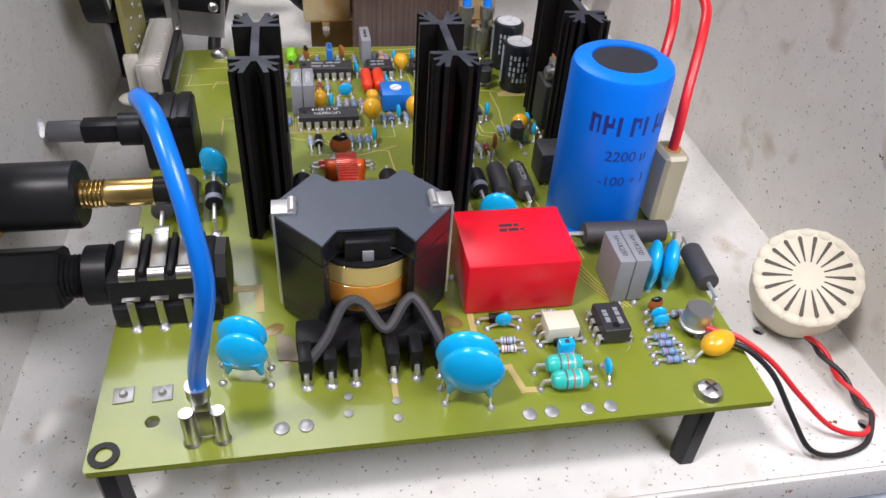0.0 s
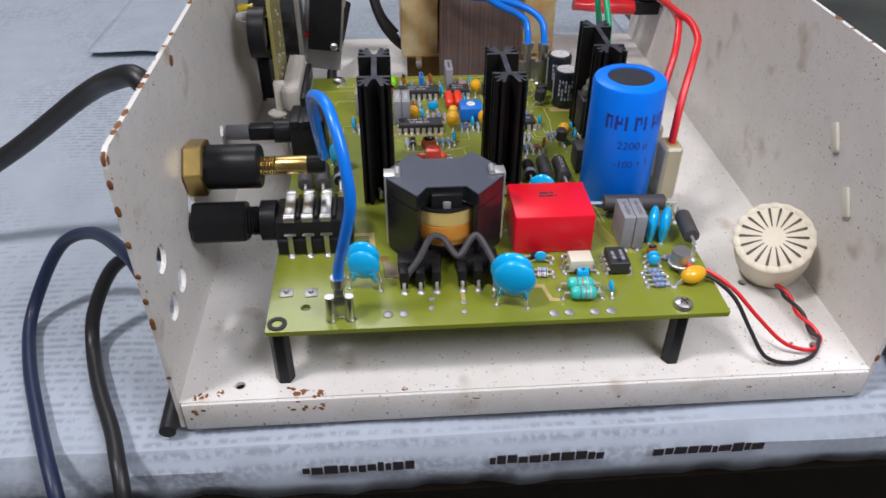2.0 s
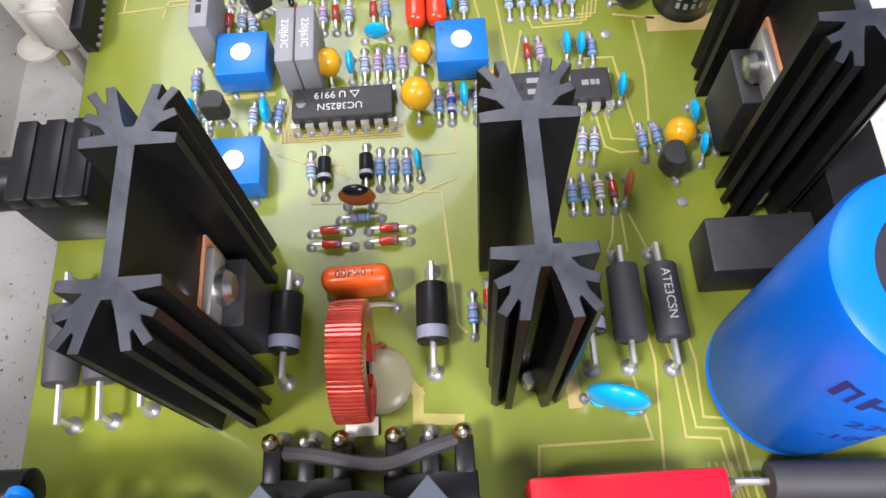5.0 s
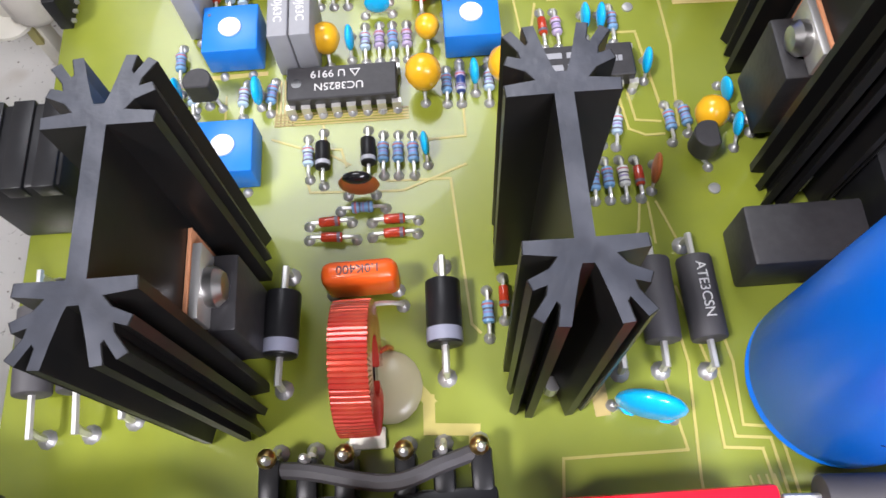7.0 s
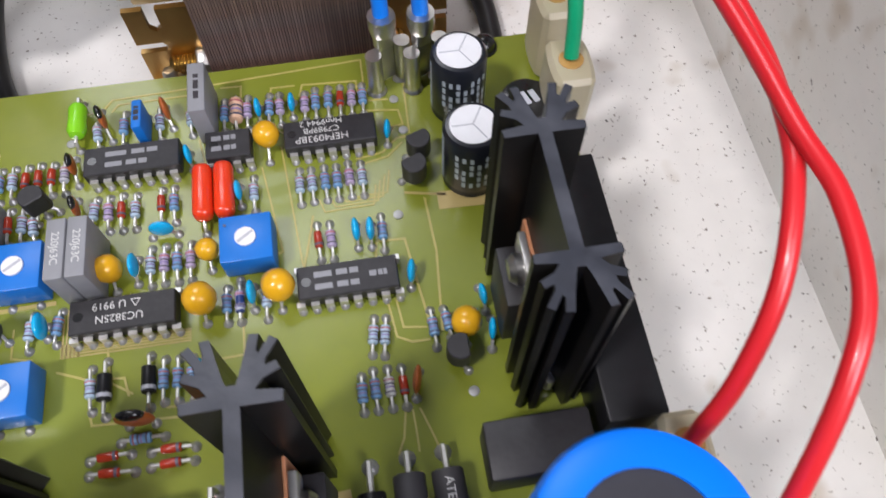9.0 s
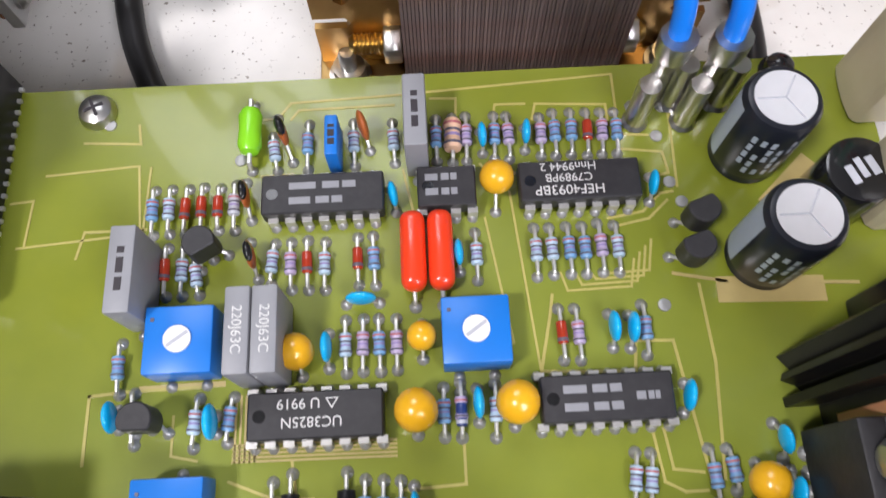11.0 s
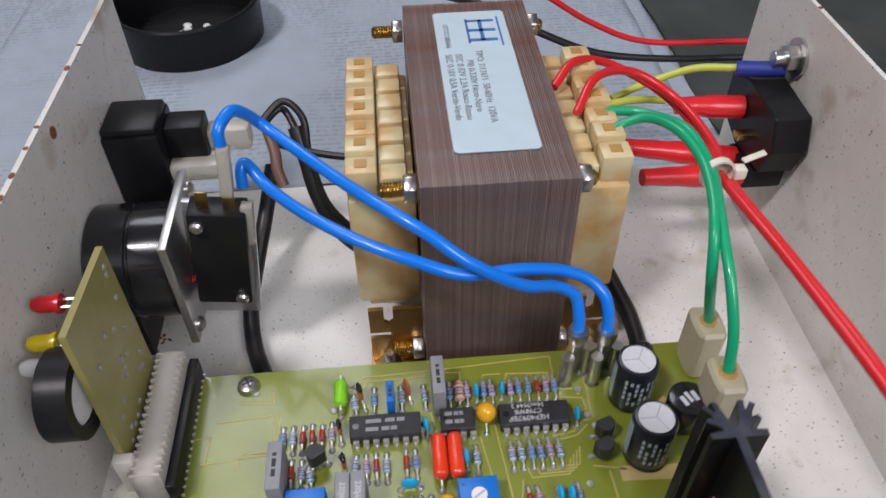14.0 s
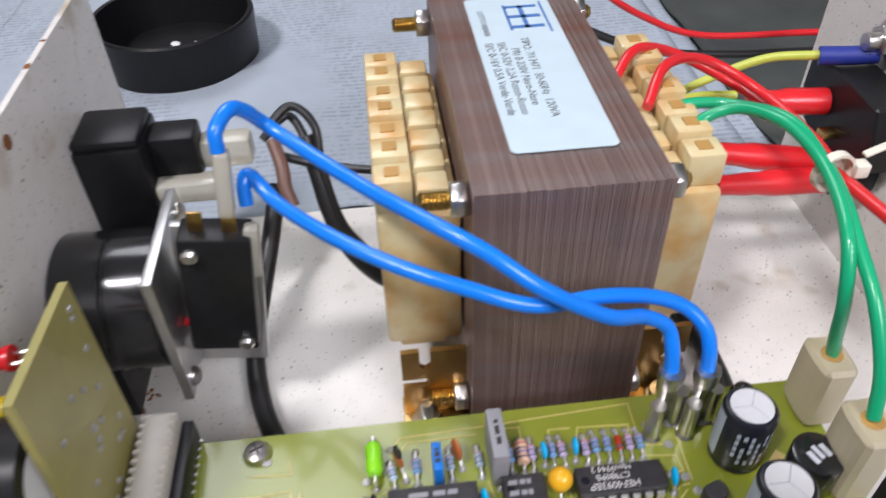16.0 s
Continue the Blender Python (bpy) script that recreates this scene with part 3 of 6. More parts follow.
# ---- large parts on the board ----
def rm_core_transformer(x, y):
    """A ferrite pot core with cut-out fronts, a taped coil, clips and a pin foot."""
    th = thing("ferrite_transformer", "large dark grey ferrite core transformer with copper coil and steel clips", "transformer", (x, y, Z))
    ring = [(-18.6, -2.4), (-9.4, -13.2), (-6.2, -8.2), (6.2, -8.2), (9.4, -13.2), (18.6, -2.4), (18.6, 2.6), (10.0, 13.2), (6.2, 9.0), (-6.2, 9.0), (-10.0, 13.2), (-18.6, 2.6)]
    part("core_top", prism(ring, 22.2, 27.6, bevel=0.35), "ferrite_shaded", th, smooth=False)
    # Top keeps the paler grey; the sides are coloured as shaded.
    part("ground_face", prism([(px * 0.995, py * 0.995) for px, py in ring], 27.5, 28.0, bevel=0.12), "ferrite", th, "smooth grey top face, coloured lighter than the shaded sides", smooth=False)
    part("core_bottom", prism(ring, 1.2, 5.6, bevel=0.3), "ferrite_shaded", th, smooth=False)
    for s in (-1, 1):
        leg = [(s * px, py) for px, py in ((18.6, -2.4), (9.4, -13.2), (8.2, -11.8), (13.2, -2), (13.2, 2), (8.2, 11.6), (10.0, 13.2), (18.6, 2.6))]
        part("core_leg", prism(leg if s > 0 else leg[::-1], 5.6, 22.2), "ferrite_shaded", th, smooth=False)
        bm = box(-0.3, 0.3, -2.4, 2.4, 3, 28.4, 0.1, m=turned(s * 18.95, 0.1, 0))
        box(-2.4, 2.4, -2.4, 2.4, -0.3, 0.3, 0.1, m=turned(s * 16.9, 0.1, 28.35), bm=bm)
        lathe([(1.0, -2.3), (1.0, 2.3)], 10, turned(s * 15.0, 0.1, 28.6, 90, 0, 0), bm)
        part("clip", bm, "tinned", th, "bright steel clip")
    part("coil", lathe([(10.6, 6.8), (11.4, 7.4), (11.5, 9.4), (12.2, 9.8), (12.35, 12), (12.2, 15.0), (11.9, 15.2)], 36), "amber_tape", th, "copper coil under amber tape")
    part("tape", lathe([(11.9, 15.1), (12.25, 15.6), (12.2, 20.2), (11.6, 20.6), (9.0, 20.7)], 36), "pale_tape", th, "pale yellow tape over the coil")
    part("flange", lathe([(9.0, 20.8), (12.4, 20.8), (12.4, 21.2), (9.0, 21.3)], 36), "black_plastic", th, "black coil former flange")
    part("former_tab", box(-4.8, 4.8, -10.6, -8.4, 21.2, 26.2, 0.4), "black_plastic", th)
    part("former_tab", box(-1.2, 1.2, -11.0, -9.9, 21.3, 24.0, 0.2), "box_grey", th, "grey wedge")
    part("flange", cyl(12.2, 6.2, 7.4, 30), "black_plastic", th)
    for side, py in ((-1, -22.6), (1, 20.2)):
        for grp in (-1, 1):
            gx = grp * 9.1
            bm = box(gx - 6.9, gx + 6.9, min(py * 0.5, py - 4.2 * side), max(py * 0.5, py - 4.2 * side), 2.4, 6.4, 0.6)
            part("foot_block", bm, "black_plastic", th)
            for k in range(3):
                px = gx + (k - 1) * 5.08
                bm = box(px - 1.45, px + 1.45, min(py + 1.0 * side, py - 5.0 * side), max(py + 1.0 * side, py - 5.0 * side), 2.0, 6.5, 0.6)
                box(px - 1.2, px + 1.2, py - 1.0, py + 1.0, 0.2, 3.0, 0.3, bm=bm)
                part("pin_boss", bm, "black_plastic", th)
                bm = cyl(0.55, -2, 2.6, 8, turned(px, py - 1.0 if side < 0 else py + 1.6, 0))
                tube([(px, py + 1.6 * side, 3.2), (px, py + 2.4 * side, 2.0), (px, py + 2.6 * side, 0)], 0.5, 6, 4, bm)
                if side > 0:
                    lathe([(0.65, 3), (0.65, 8.6), (0.3, 9.2), (0, 9.3)], 8, turned(px, py + 0.6, 0), bm)
                part("pin", bm, "tinned", th, "tinned pin")
                PADS.append((x + px, y + py + 2.4 * side, 1.4))
    for pts in (((-14.5, -22.5, 3.0), (-9.5, -19.5, 8.5), (-5.5, -14.5, 13.0), (-1.5, -14.0, 12.5), (3, -18.2, 8.5), (7.5, -14.5, 12.5), (10, -14.5, 12.6), (14.0, -20.0, 7.0), (15.2, -22.8, 3.2)), ((-14, 20, 4), (-8, 19, 7.4), (2, 17, 8.0), (9, 19, 7.2), (14.2, 20.8, 5.0))):
        part("sleeve", tube(pts, 1.15, 8, 6), "sleeve_grey", th, "dark insulating sleeve")
    for px, py in ((-14.4, 20.6), (-4.0, 20.6), (3.9, 20.6), (14, 20.6)):
        part("solder_blob", ball(1.4, 1.4, 1.2, turned(px, py + 0.6, 6.8), seg=10, rings=6), "brass", th, "soldered wire end")
    part("glue_film", prism([(-18, -10), (-9, -17.5), (-12, -18.5), (-20, -17), (-20.5, -9)], 0.05, 0.4), "residue", th, "brownish flux residue")
    for fx, fy, fr in ((19.5, -9.5, 2.6), (17.2, -12.5, 2.0), (-21, -7.5, 2.4), (-17.5, -16.5, 2.2)):
        part("flux_stain", ball(fr, fr * 0.7, 0.12, turned(fx, fy, 0.08, 0, 0, fx * 7), seg=12, rings=4), "flux", th, "dried amber flux")
    return th


rm_core_transformer(55.6, 40.6)


def red_capacitor():
    th = thing("film_capacitor", "large glossy red box film capacitor with small dark print", "capacitor", (91.3, 43.4, Z))
    part("body", box(-13.2, 13.2, -10.6, 10.6, 0.3, 14.8, 0.7, 2), "cap_red", th)
    bars([(-4.2, -1.0, 2.2, 3.2), (-0.6, 0.6, 2.2, 3.2), (-4.4, -2.6, 0.4, 1.5), (-2.2, 0.2, 0.4, 1.5), (0.6, 1.6, 0.6, 1.3)], "print_dark", th, shift(1.0, 1.0, 14.78))
    for s in (-1, 1):
        PADS.append((91.3 + s * 13.6, 46, 1.2))


red_capacitor()


def can_capacitor():
    th = thing("electrolytic_capacitor", "tall bright blue electrolytic can capacitor with dark top", "capacitor", (120.6, 68.4, Z))
    part("sleeve", lathe([(11.9, 0.4), (12.4, 1.2), (12.0, 2.4), (12.5, 3.2), (12.5, 44.6), (12.05, 45.9), (11.0, 46.5), (7.9, 46.7), (7.8, 46.3), (7.8, 46.1)], 48), "cap_blue", th)
    part("top_disc", cyl(7.9, 45.8, 46.2, 40), "disc_rubber", th, "dark grey vent disc")
    bm = bmesh.new()
    for i in range(7):
        a0 = math.radians(-84) - 0.92 + 1.84 * i / 7
        for k, (u0, u1, z0, z1) in enumerate(((0.0, 0.3, 32.4, 37.6), (0.3, 0.8, (36.4, 34.4, 33.4)[i % 3], (37.4, 35.6, 34.6)[i % 3]), (0.62, 0.8, 34.6 if i % 2 else 32.6, 37.2))):
            if i in (2, 4) and k:
                continue
            a, b = a0 + 0.24 * u0, a0 + 0.24 * u1
            vs = [bm.verts.new(((12.53 + k * 0.01) * math.cos(t), (12.53 + k * 0.01) * math.sin(t), z)) for t, z in ((a, z0), (b, z0), (b, z1), (a, z1))]
            bm.faces.new(vs)
    part("maker_mark", bm, "print_navy", th, "dark blue plain maker's mark")
    for words, zc, size, a in (("2200 \u00b5", 26.6, 4.0, -88), ("-100 + 1", 19.4, 3.8, -86)):
        ob = lettering(words, size, "print_navy", th, Matrix.Identity(4), "rating")
        for v in ob.data.vertices:
            t = math.radians(a) + v.co.x / 0.0125
            v.co = ((0.01254 + v.co.z) * math.cos(t), (0.01254 + v.co.z) * math.sin(t), zc * MM + v.co.y)


can_capacitor()


def heatsink(x, y0, y1, label, package, top=46.8):
    """A black extruded heatsink: a web with splayed, fingered arms at both ends, and the power package bolted to it."""
    th = thing("heatsink", label, "heatsink", (x, (y0 + y1) / 2, Z), group="black heatsinks")
    h = (y1 - y0) / 2
    lobe = [(0.95, -0.75), (5.7, -0.8), (5.8, 0.5), (2.7, 0.9), (3.6, 2.0), (5.6, 2.9), (5.2, 3.9), (3.9, 3.5), (4.1, 4.4), (5.5, 6.3), (4.6, 6.9), (3.3, 5.0), (3.0, 5.4), (3.4, 7.3), (2.3, 7.4), (1.7, 5.0), (0.9, 2.6), (0.55, 1.7)]

    def outline(k):
        up = [(px - k if px > 1 else px, h + py) for px, py in lobe]
        ring = up + [(-px, py) for px, py in reversed(up)]
        return ring + [(-px, -py) for px, py in ring]

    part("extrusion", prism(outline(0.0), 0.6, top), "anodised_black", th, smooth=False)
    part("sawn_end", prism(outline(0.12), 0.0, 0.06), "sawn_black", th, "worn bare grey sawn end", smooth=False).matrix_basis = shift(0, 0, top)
    part("rivet", cyl(1.1, 0, 4.0, 10, turned(0.6, -h - 3.6, 1.0)), "tinned", th, "bright mounting pin")
    if package:
        q = package
        part("insulator", box(min(q * 1.0, q * 1.5), max(q * 1.0, q * 1.5), -7, 7, 6, 24, 0.05), "mica", th, "orange insulating pad")
        part("package", box(min(q * 1.6, q * 6.0), max(q * 1.6, q * 6.0), -5.2, 5.2, 4, 19, 0.4), "chip_black", th, "black power transistor")
        part("tab", box(min(q * 1.6, q * 2.9), max(q * 1.6, q * 2.9), -5.0, 5.0, 19, 24, 0.3), "tinned", th, "bright metal tab")
        part("bolt", lathe([(2.6, 0), (2.6, 1.2), (1.8, 2.2), (0, 2.4)], 16, turned(q * 2.9, 0, 21, 0, 90 * q, 0)), "steel", th, "steel bolt")
        for k in (-1, 0, 1):
            part("lead", box(q * 4 - 0.35, q * 4 + 0.35, k * 2.54 - 0.4, k * 2.54 + 0.4, 0, 4.2), "tinned", th)
            PADS.append((x + q * 4, (y0 + y1) / 2 + k * 2.54, 1.1))
    return th


heatsink(34.0, 72.6, 90.2, "black extruded aluminium heatsink with fingered fins and bolted transistor", 1)
heatsink(79.8, 73.2, 90.0, "black extruded heatsink with fingered fins beside the copper choke", 1)
heatsink(122.0, 102.6, 121.8, "black extruded heatsink with fingered fins beside the silver cans", -1, 44.0)

blk = thing("relay_block", "long black plastic block along the edge of the circuit board", "component", (133, 112, Z))
part("body", box(-4.8, 4.8, -24, 24, 0.1, 14.0, 0.5), "black_plastic", blk)
blk = thing("rectifier_block", "black rectangular rectifier block lying beside the blue can", "component", (118, 87.5, Z))
part("body", box(-8.5, 8.5, -4.6, 4.6, 0.6, 10.5, 0.6), "chip_black", blk)
for k in (-6, -2, 2, 6):
    part("lead", cyl(0.5, -1, 1.2, 8, turned(k, -3.6, 0)), "tinned", blk)

# ---- laminated mains transformer ----
def mains_transformer():
    x0, x1, y0, y1, z0, z1 = 64.6, 104.6, 187.4, 281.0, 1.5, 78.0
    cx, cy = (x0 + x1) / 2, (y0 + y1) / 2
    th = thing("mains_transformer", "large laminated iron mains transformer with yellowed nylon bobbin", "transformer", (cx, cy, 0))
    n = 62
    w = (x1 - x0) / n
    rnd = random.Random(5)
    first = None
    for i in range(n):
        bm = box(-w * 0.41, w * 0.41, y0 - cy, y1 - cy, z0, z1)
        if first is None:
            first = part("lamination", bm, "lamination", th, smooth=False)
            first.matrix_basis = shift(x0 - cx + w * 0.5, 0, 0)
        else:
            bm.free()
            share("lamination", first, th, shift(x0 - cx + w * (i + 0.5), rnd.uniform(-0.12, 0.12), rnd.uniform(-0.08, 0.08)))
    part("core_gap", box(x0 - cx + 0.2, x1 - cx - 0.2, y0 - cy + 0.5, y1 - cy - 0.5, z0 + 0.5, z1 - 0.45), "print_dark", th)
    # bobbin cheeks with stepped terminal towers
    for s, xa, xb in ((-1, 45.6, 64.2), (1, 105.0, 123.1)):
        lo, hi = xa - cx, xb - cx
        part("bobbin_cheek", box(lo, hi, 202 - cy, 266 - cy, 22, 62, 1.2), "bobbin_nylon", th, "yellowed nylon bobbin side")
        outer = lo if s < 0 else hi
        for k in range(7):
            yy = 204 + k * 8.6 - cy
            a, b = (outer, outer + 8.5) if s < 0 else (outer - 8.5, outer)
            part("terminal_tower", box(a, b, yy, yy + 7.4, 62.02, 70.5 + (k % 2) * 0.8, 0.7), "bobbin_nylon", th)
            a2, b2 = (outer + 8.8, outer + 16.5) if s < 0 else (outer - 16.5, outer - 8.8)
            part("terminal_step", box(a2, b2, yy + 0.5, yy + 7.6, 62.02, 67.5, 0.9), "bobbin_nylon", th)
            part("terminal_slot", box((a + b) / 2 - 1.6, (a + b) / 2 + 1.6, yy + 2.2, yy + 5.4, 70.4 + (k % 2) * 0.8, 70.9 + (k % 2) * 0.8), "amber_nylon", th, "dark resin in the slot")
        part("drip", box(lo + 3, hi - 4, 203 - cy, 206 - cy, 19.5, 22.4, 0.8), "bobbin_nylon", th)
    # brackets, feet and bolts
    for s in (-1, 1):
        e = (x0 if s < 0 else x1) - cx
        for yy in (192.0, 268.0):
            plate = [(0.3, 1.0), (16.5, 1.0), (16.5, 12.0), (10.5, 12.0), (9.6, 13.4), (10.5, 14.8), (16.5, 14.8), (16.5, 25.0), (12.0, 25.0), (12.0, 19.6), (10.6, 18.4), (9.2, 19.6), (9.2, 25.0), (0.3, 25.0)]
            bm = prism([(e + s * px, pz) for px, pz in plate][::s], 0, 1.4, m=turned(0, yy - cy + 5.0, 0, 90, 0, 0))
            box(min(e + s * 0.3, e + s * 17), max(e + s * 0.3, e + s * 17), yy - cy - 5, yy - cy + 9, 0.02, 1.6, 0.3, bm=bm)
            part("bracket", bm, "yellow_zinc", th, "gold passivated steel bracket")
            part("mounting_bolt", lathe([(4.2, 1.6), (4.2, 2.4), (3.2, 2.5), (3.2, 5.0), (1.7, 5.1), (1.7, 8.6), (1.2, 9.4), (0, 9.6)], 16, turned(e + s * 11, yy - cy, 0)), "steel", th, "steel mounting bolt and nut")
        for yy, zz in ((194.0, 72.5), (274.0, 72.5), (194.0, 9.0), (274.0, 9.0)):
            bm = prism(hexagon(4.0), 0, 3.4, m=turned(e + s * 0.4, yy - cy, zz, 0, 90 * s, 0), bevel=0.3)
            part("nut", bm, "steel", th, "steel hexagon nut")
            prof = [(2.1, 3.4)]
            for k in range(8 if s < 0 else 2):
                prof += [(2.15, 3.5 + k * 0.8), (1.8, 3.9 + k * 0.8)]
            prof += [(1.4, prof[-1][1] + 0.5), (0, prof[-1][1] + 0.6)]
            part("bolt_end", lathe(prof, 14, turned(e + s * 0.4, yy - cy, zz, 0, 90 * s, 0)), "brass", th, "threaded bolt end")
    # paper label with its print
    m = shift(85.4 - cx, 236.5 - cy, z1 + 0.35, 0, 0, 0)
    lab = part("label", prism([(-11.3, -36), (-10.3, -37), (10.3, -37), (11.3, -36), (11.3, 36), (10.3, 37), (-10.3, 37), (-11.3, 36)], 0, 0.15), "paper_label", th, "pale blue printed paper label", smooth=False)
    lab.matrix_basis = m
    turn = [(1.2, "TIPO: 7/13471  50-60Hz  120VA", 2.8), (-2.0, "PRI 0-220V Nero-Nero", 2.8), (-5.0, "SEC 0-52V 2,2A Rosso-Rosso", 2.8), (-8.0, "SEC 0-16V 0,5A Verde-Verde", 2.8)]
    for xx, words, size in turn:
        lettering(words, size, "print_dark", lab, shift(xx - 0.5, -6, 0.16, 0, 0, -90))
    lettering("LOTTO 000406", 2.2, "print_dark", lab, shift(-8.0, 22, 0.16, 0, 0, -90))
    bars([(-1.2, 7.5, 18.0, 19.6), (-1.2, 7.5, 24.0, 25.6), (-1.2, 7.5, 30.0, 31.4), (2.4, 3.6, 18, 31.4), (-1.6, -0.9, 17, 32), (8.4, 9.0, 15, 33)], "label_blue", lab, shift(0, 0, 0.15), "maker_mark")


mains_transformer()

# ---- small parts on the board ----
def lead_arch(span, h, r=0.32):
    """A bent wire lead from pad to pad, drawn along x."""
    a = span / 2
    return tube([(-a, 0, -0.6), (-a, 0, h * 0.55), (-a + 0.45, 0, h * 0.95), (-a + 1.1, 0, h), (a - 1.1, 0, h), (a - 0.45, 0, h * 0.95), (a, 0, h * 0.55), (a, 0, -0.6)], r, 6, 3)


def axial(name, label, category, group, x1, y1, x2, y2):
    span, turn = math.hypot(x2 - x1, y2 - y1), math.degrees(math.atan2(y2 - y1, x2 - x1))
    PADS.append((x1, y1, 0.95))
    PADS.append((x2, y2, 0.95))
    return thing(name, label, category, ((x1 + x2) / 2, (y1 + y2) / 2, Z), turn, group), span


STYLES = {"blue": ("res_blue", "blue"), "sky": ("res_sky", "pale blue"), "violet": ("res_violet", "violet"), "grey": ("res_grey", "grey"), "white": ("res_white", "white"), "peach": ("res_peach", "peach-coloured")}
BODY = {}
ROUND = turned(0, 0, 0, 0, 90, 0)


def resistor(x1, y1, x2, y2, style, size=0.86):
    mat, word = STYLES[style]
    th, span = axial("resistor", f"small {word} axial resistor with colour bands", "resistor", "axial resistors", x1, y1, x2, y2)
    h = 1.35 * size
    part("lead", lead_arch(span, h), "tinned", th)
    if (style, size) not in BODY:
        s = size
        b = part("body", lathe([(0.35 * s, -2.0 * s), (0.95 * s, -1.9 * s), (1.1 * s, -1.5 * s), (1.1 * s, -1.0 * s), (0.92 * s, -0.7 * s), (0.92 * s, 0.7 * s), (1.1 * s, 1.0 * s), (1.1 * s, 1.5 * s), (0.95 * s, 1.9 * s), (0.35 * s, 2.0 * s)], 12, ROUND), mat, th)
        bands = []
        for z, r, c in ((-1.25, 1.13, "band_red"), (-0.45, 0.96, "band_dark"), (0.2, 0.96, "band_violet"), (1.25, 1.13, "band_dark")):
            bands.append(part("band", lathe([(r * s, (z - 0.17) * s), (r * s, (z + 0.17) * s)], 12, ROUND), c, th))
        BODY[style, size] = (b, bands)
        b.matrix_basis = shift(0, 0, h)
        for q in bands:
            q.matrix_basis = shift(0, 0, h)
    else:
        b, bands = BODY[style, size]
        share("body", b, th, shift(0, 0, h))
        for q in bands:
            share("band", q, th, shift(0, 0, h))
    return th


def small_diode(x1, y1, x2, y2, style):
    mat = {"red": "glass_red", "black": "black_plastic", "navy": "navy"}[style]
    word = {"red": "small orange-red glass diode with a black band", "black": "small black plastic diode with a pale band", "navy": "small dark blue glass diode"}[style]
    th, span = axial("diode", word, "diode", "small diodes", x1, y1, x2, y2)
    r, l = (0.8, 1.7) if style != "black" else (1.25, 2.4)
    part("lead", lead_arch(span, 1.3), "tinned", th)
    part("body", cyl(r, -l, l, 12, ROUND, edge=0.3), mat, th).matrix_basis = shift(0, 0, 1.3)
    part("band", cyl(r + 0.03, l * 0.5, l * 0.8, 12, ROUND), "band_dark" if style == "red" else "res_grey", th).matrix_basis = shift(0, 0, 1.3)
    return th


def disc_capacitor(x1, y1, x2, y2, style, dia, lift=0.9):
    """A dipped ceramic disc that stands on its two leads."""
    mat, word = {"cyan": ("cyan_epoxy", "sky blue dipped ceramic capacitor"), "brown": ("brown_epoxy", "brown ceramic disc capacitor"), "orange": ("orange_epoxy" if dia > 9 else "brown_epoxy", "orange-brown ceramic disc capacitor")}[style]
    th, span = axial("ceramic_capacitor", ("large " if dia > 8 else "small ") + word, "capacitor", "ceramic disc capacitors", x1, y1, x2, y2)
    r = dia / 2
    thick = r * (0.36 if style == "cyan" else 0.3)
    zc = lift + r
    part("body", ball(r, thick, r, turned(0, 0, zc), seg=18, rings=11), mat, th)
    for s in (-1, 1):
        a = s * span / 2
        part("lead", tube([(s * r * 0.55, 0, zc - r * 0.6), (a * 0.9, 0, lift * 0.7), (a, 0, -0.6)], 0.3, 6, 4), "tinned", th)
        if dia > 8:
            part("skirt", lathe([(1.7, 1.2), (1.4, 0), (0.95, -1.4), (0.45, -3.0)], 10, turned(s * r * 0.55, 0, zc - r * 0.66, 0, -s * 12, 0)), mat, th)
    if style == "brown":
        part("black_tip", ball(r * 0.75, thick * 1.02, r * 0.4, turned(0, 0, zc + r * 0.66), seg=12, rings=6), "black_gloss", th, "black painted top")
    return th


def bead_capacitor(x1, y1, x2, y2, dia):
    th, span = axial("tantalum_capacitor", "round golden yellow tantalum bead capacitor", "capacitor", "yellow bead capacitors", x1, y1, x2, y2)
    r = dia / 2
    part("body", lathe([(0, -r * 1.5), (r * 0.3, -r * 1.35), (r * 0.75, -r * 0.75), (r * 0.98, -r * 0.1), (r * 0.9, r * 0.45), (r * 0.55, r * 0.85), (0, r)], 18, turned(0, 0, r * 1.7)), "yellow_epoxy", th)
    for s in (-1, 1):
        part("lead", tube([(s * 0.6, 0, r * 0.8), (s * span / 2, 0, 0.6), (s * span / 2, 0, -0.5)], 0.3, 6, 4), "tinned", th)
    return th


def transistor(x, y, turn):
    """A small flat-fronted plastic transistor on three leads."""
    th = thing("transistor", "small black half-round plastic transistor on three leads", "transistor", (x, y, Z), turn, "small black transistors")
    ring = [(2.4 * math.cos(a), 2.4 * math.sin(a)) for a in np.linspace(-0.65, math.pi + 0.65, 16)]
    part("body", prism(ring, 2.6, 7.2, bevel=0.2), "chip_black", th, smooth=False)
    for k in (-1, 0, 1):
        part("lead", tube([(k * 1.2, 0, 3), (k * 1.4, 0, 1.6), (k * 2.3, -0.6 * abs(k) - 0.6, 0.6), (k * 2.3, -0.6 * abs(k) - 0.6, -0.5)], 0.3, 6, 3), "tinned", th)
        c, s = math.cos(math.radians(turn)), math.sin(math.radians(turn))
        px, py = k * 2.3, -0.6 * abs(k) - 0.6
        PADS.append((x + px * c - py * s, y + px * s + py * c, 0.9))
    return th


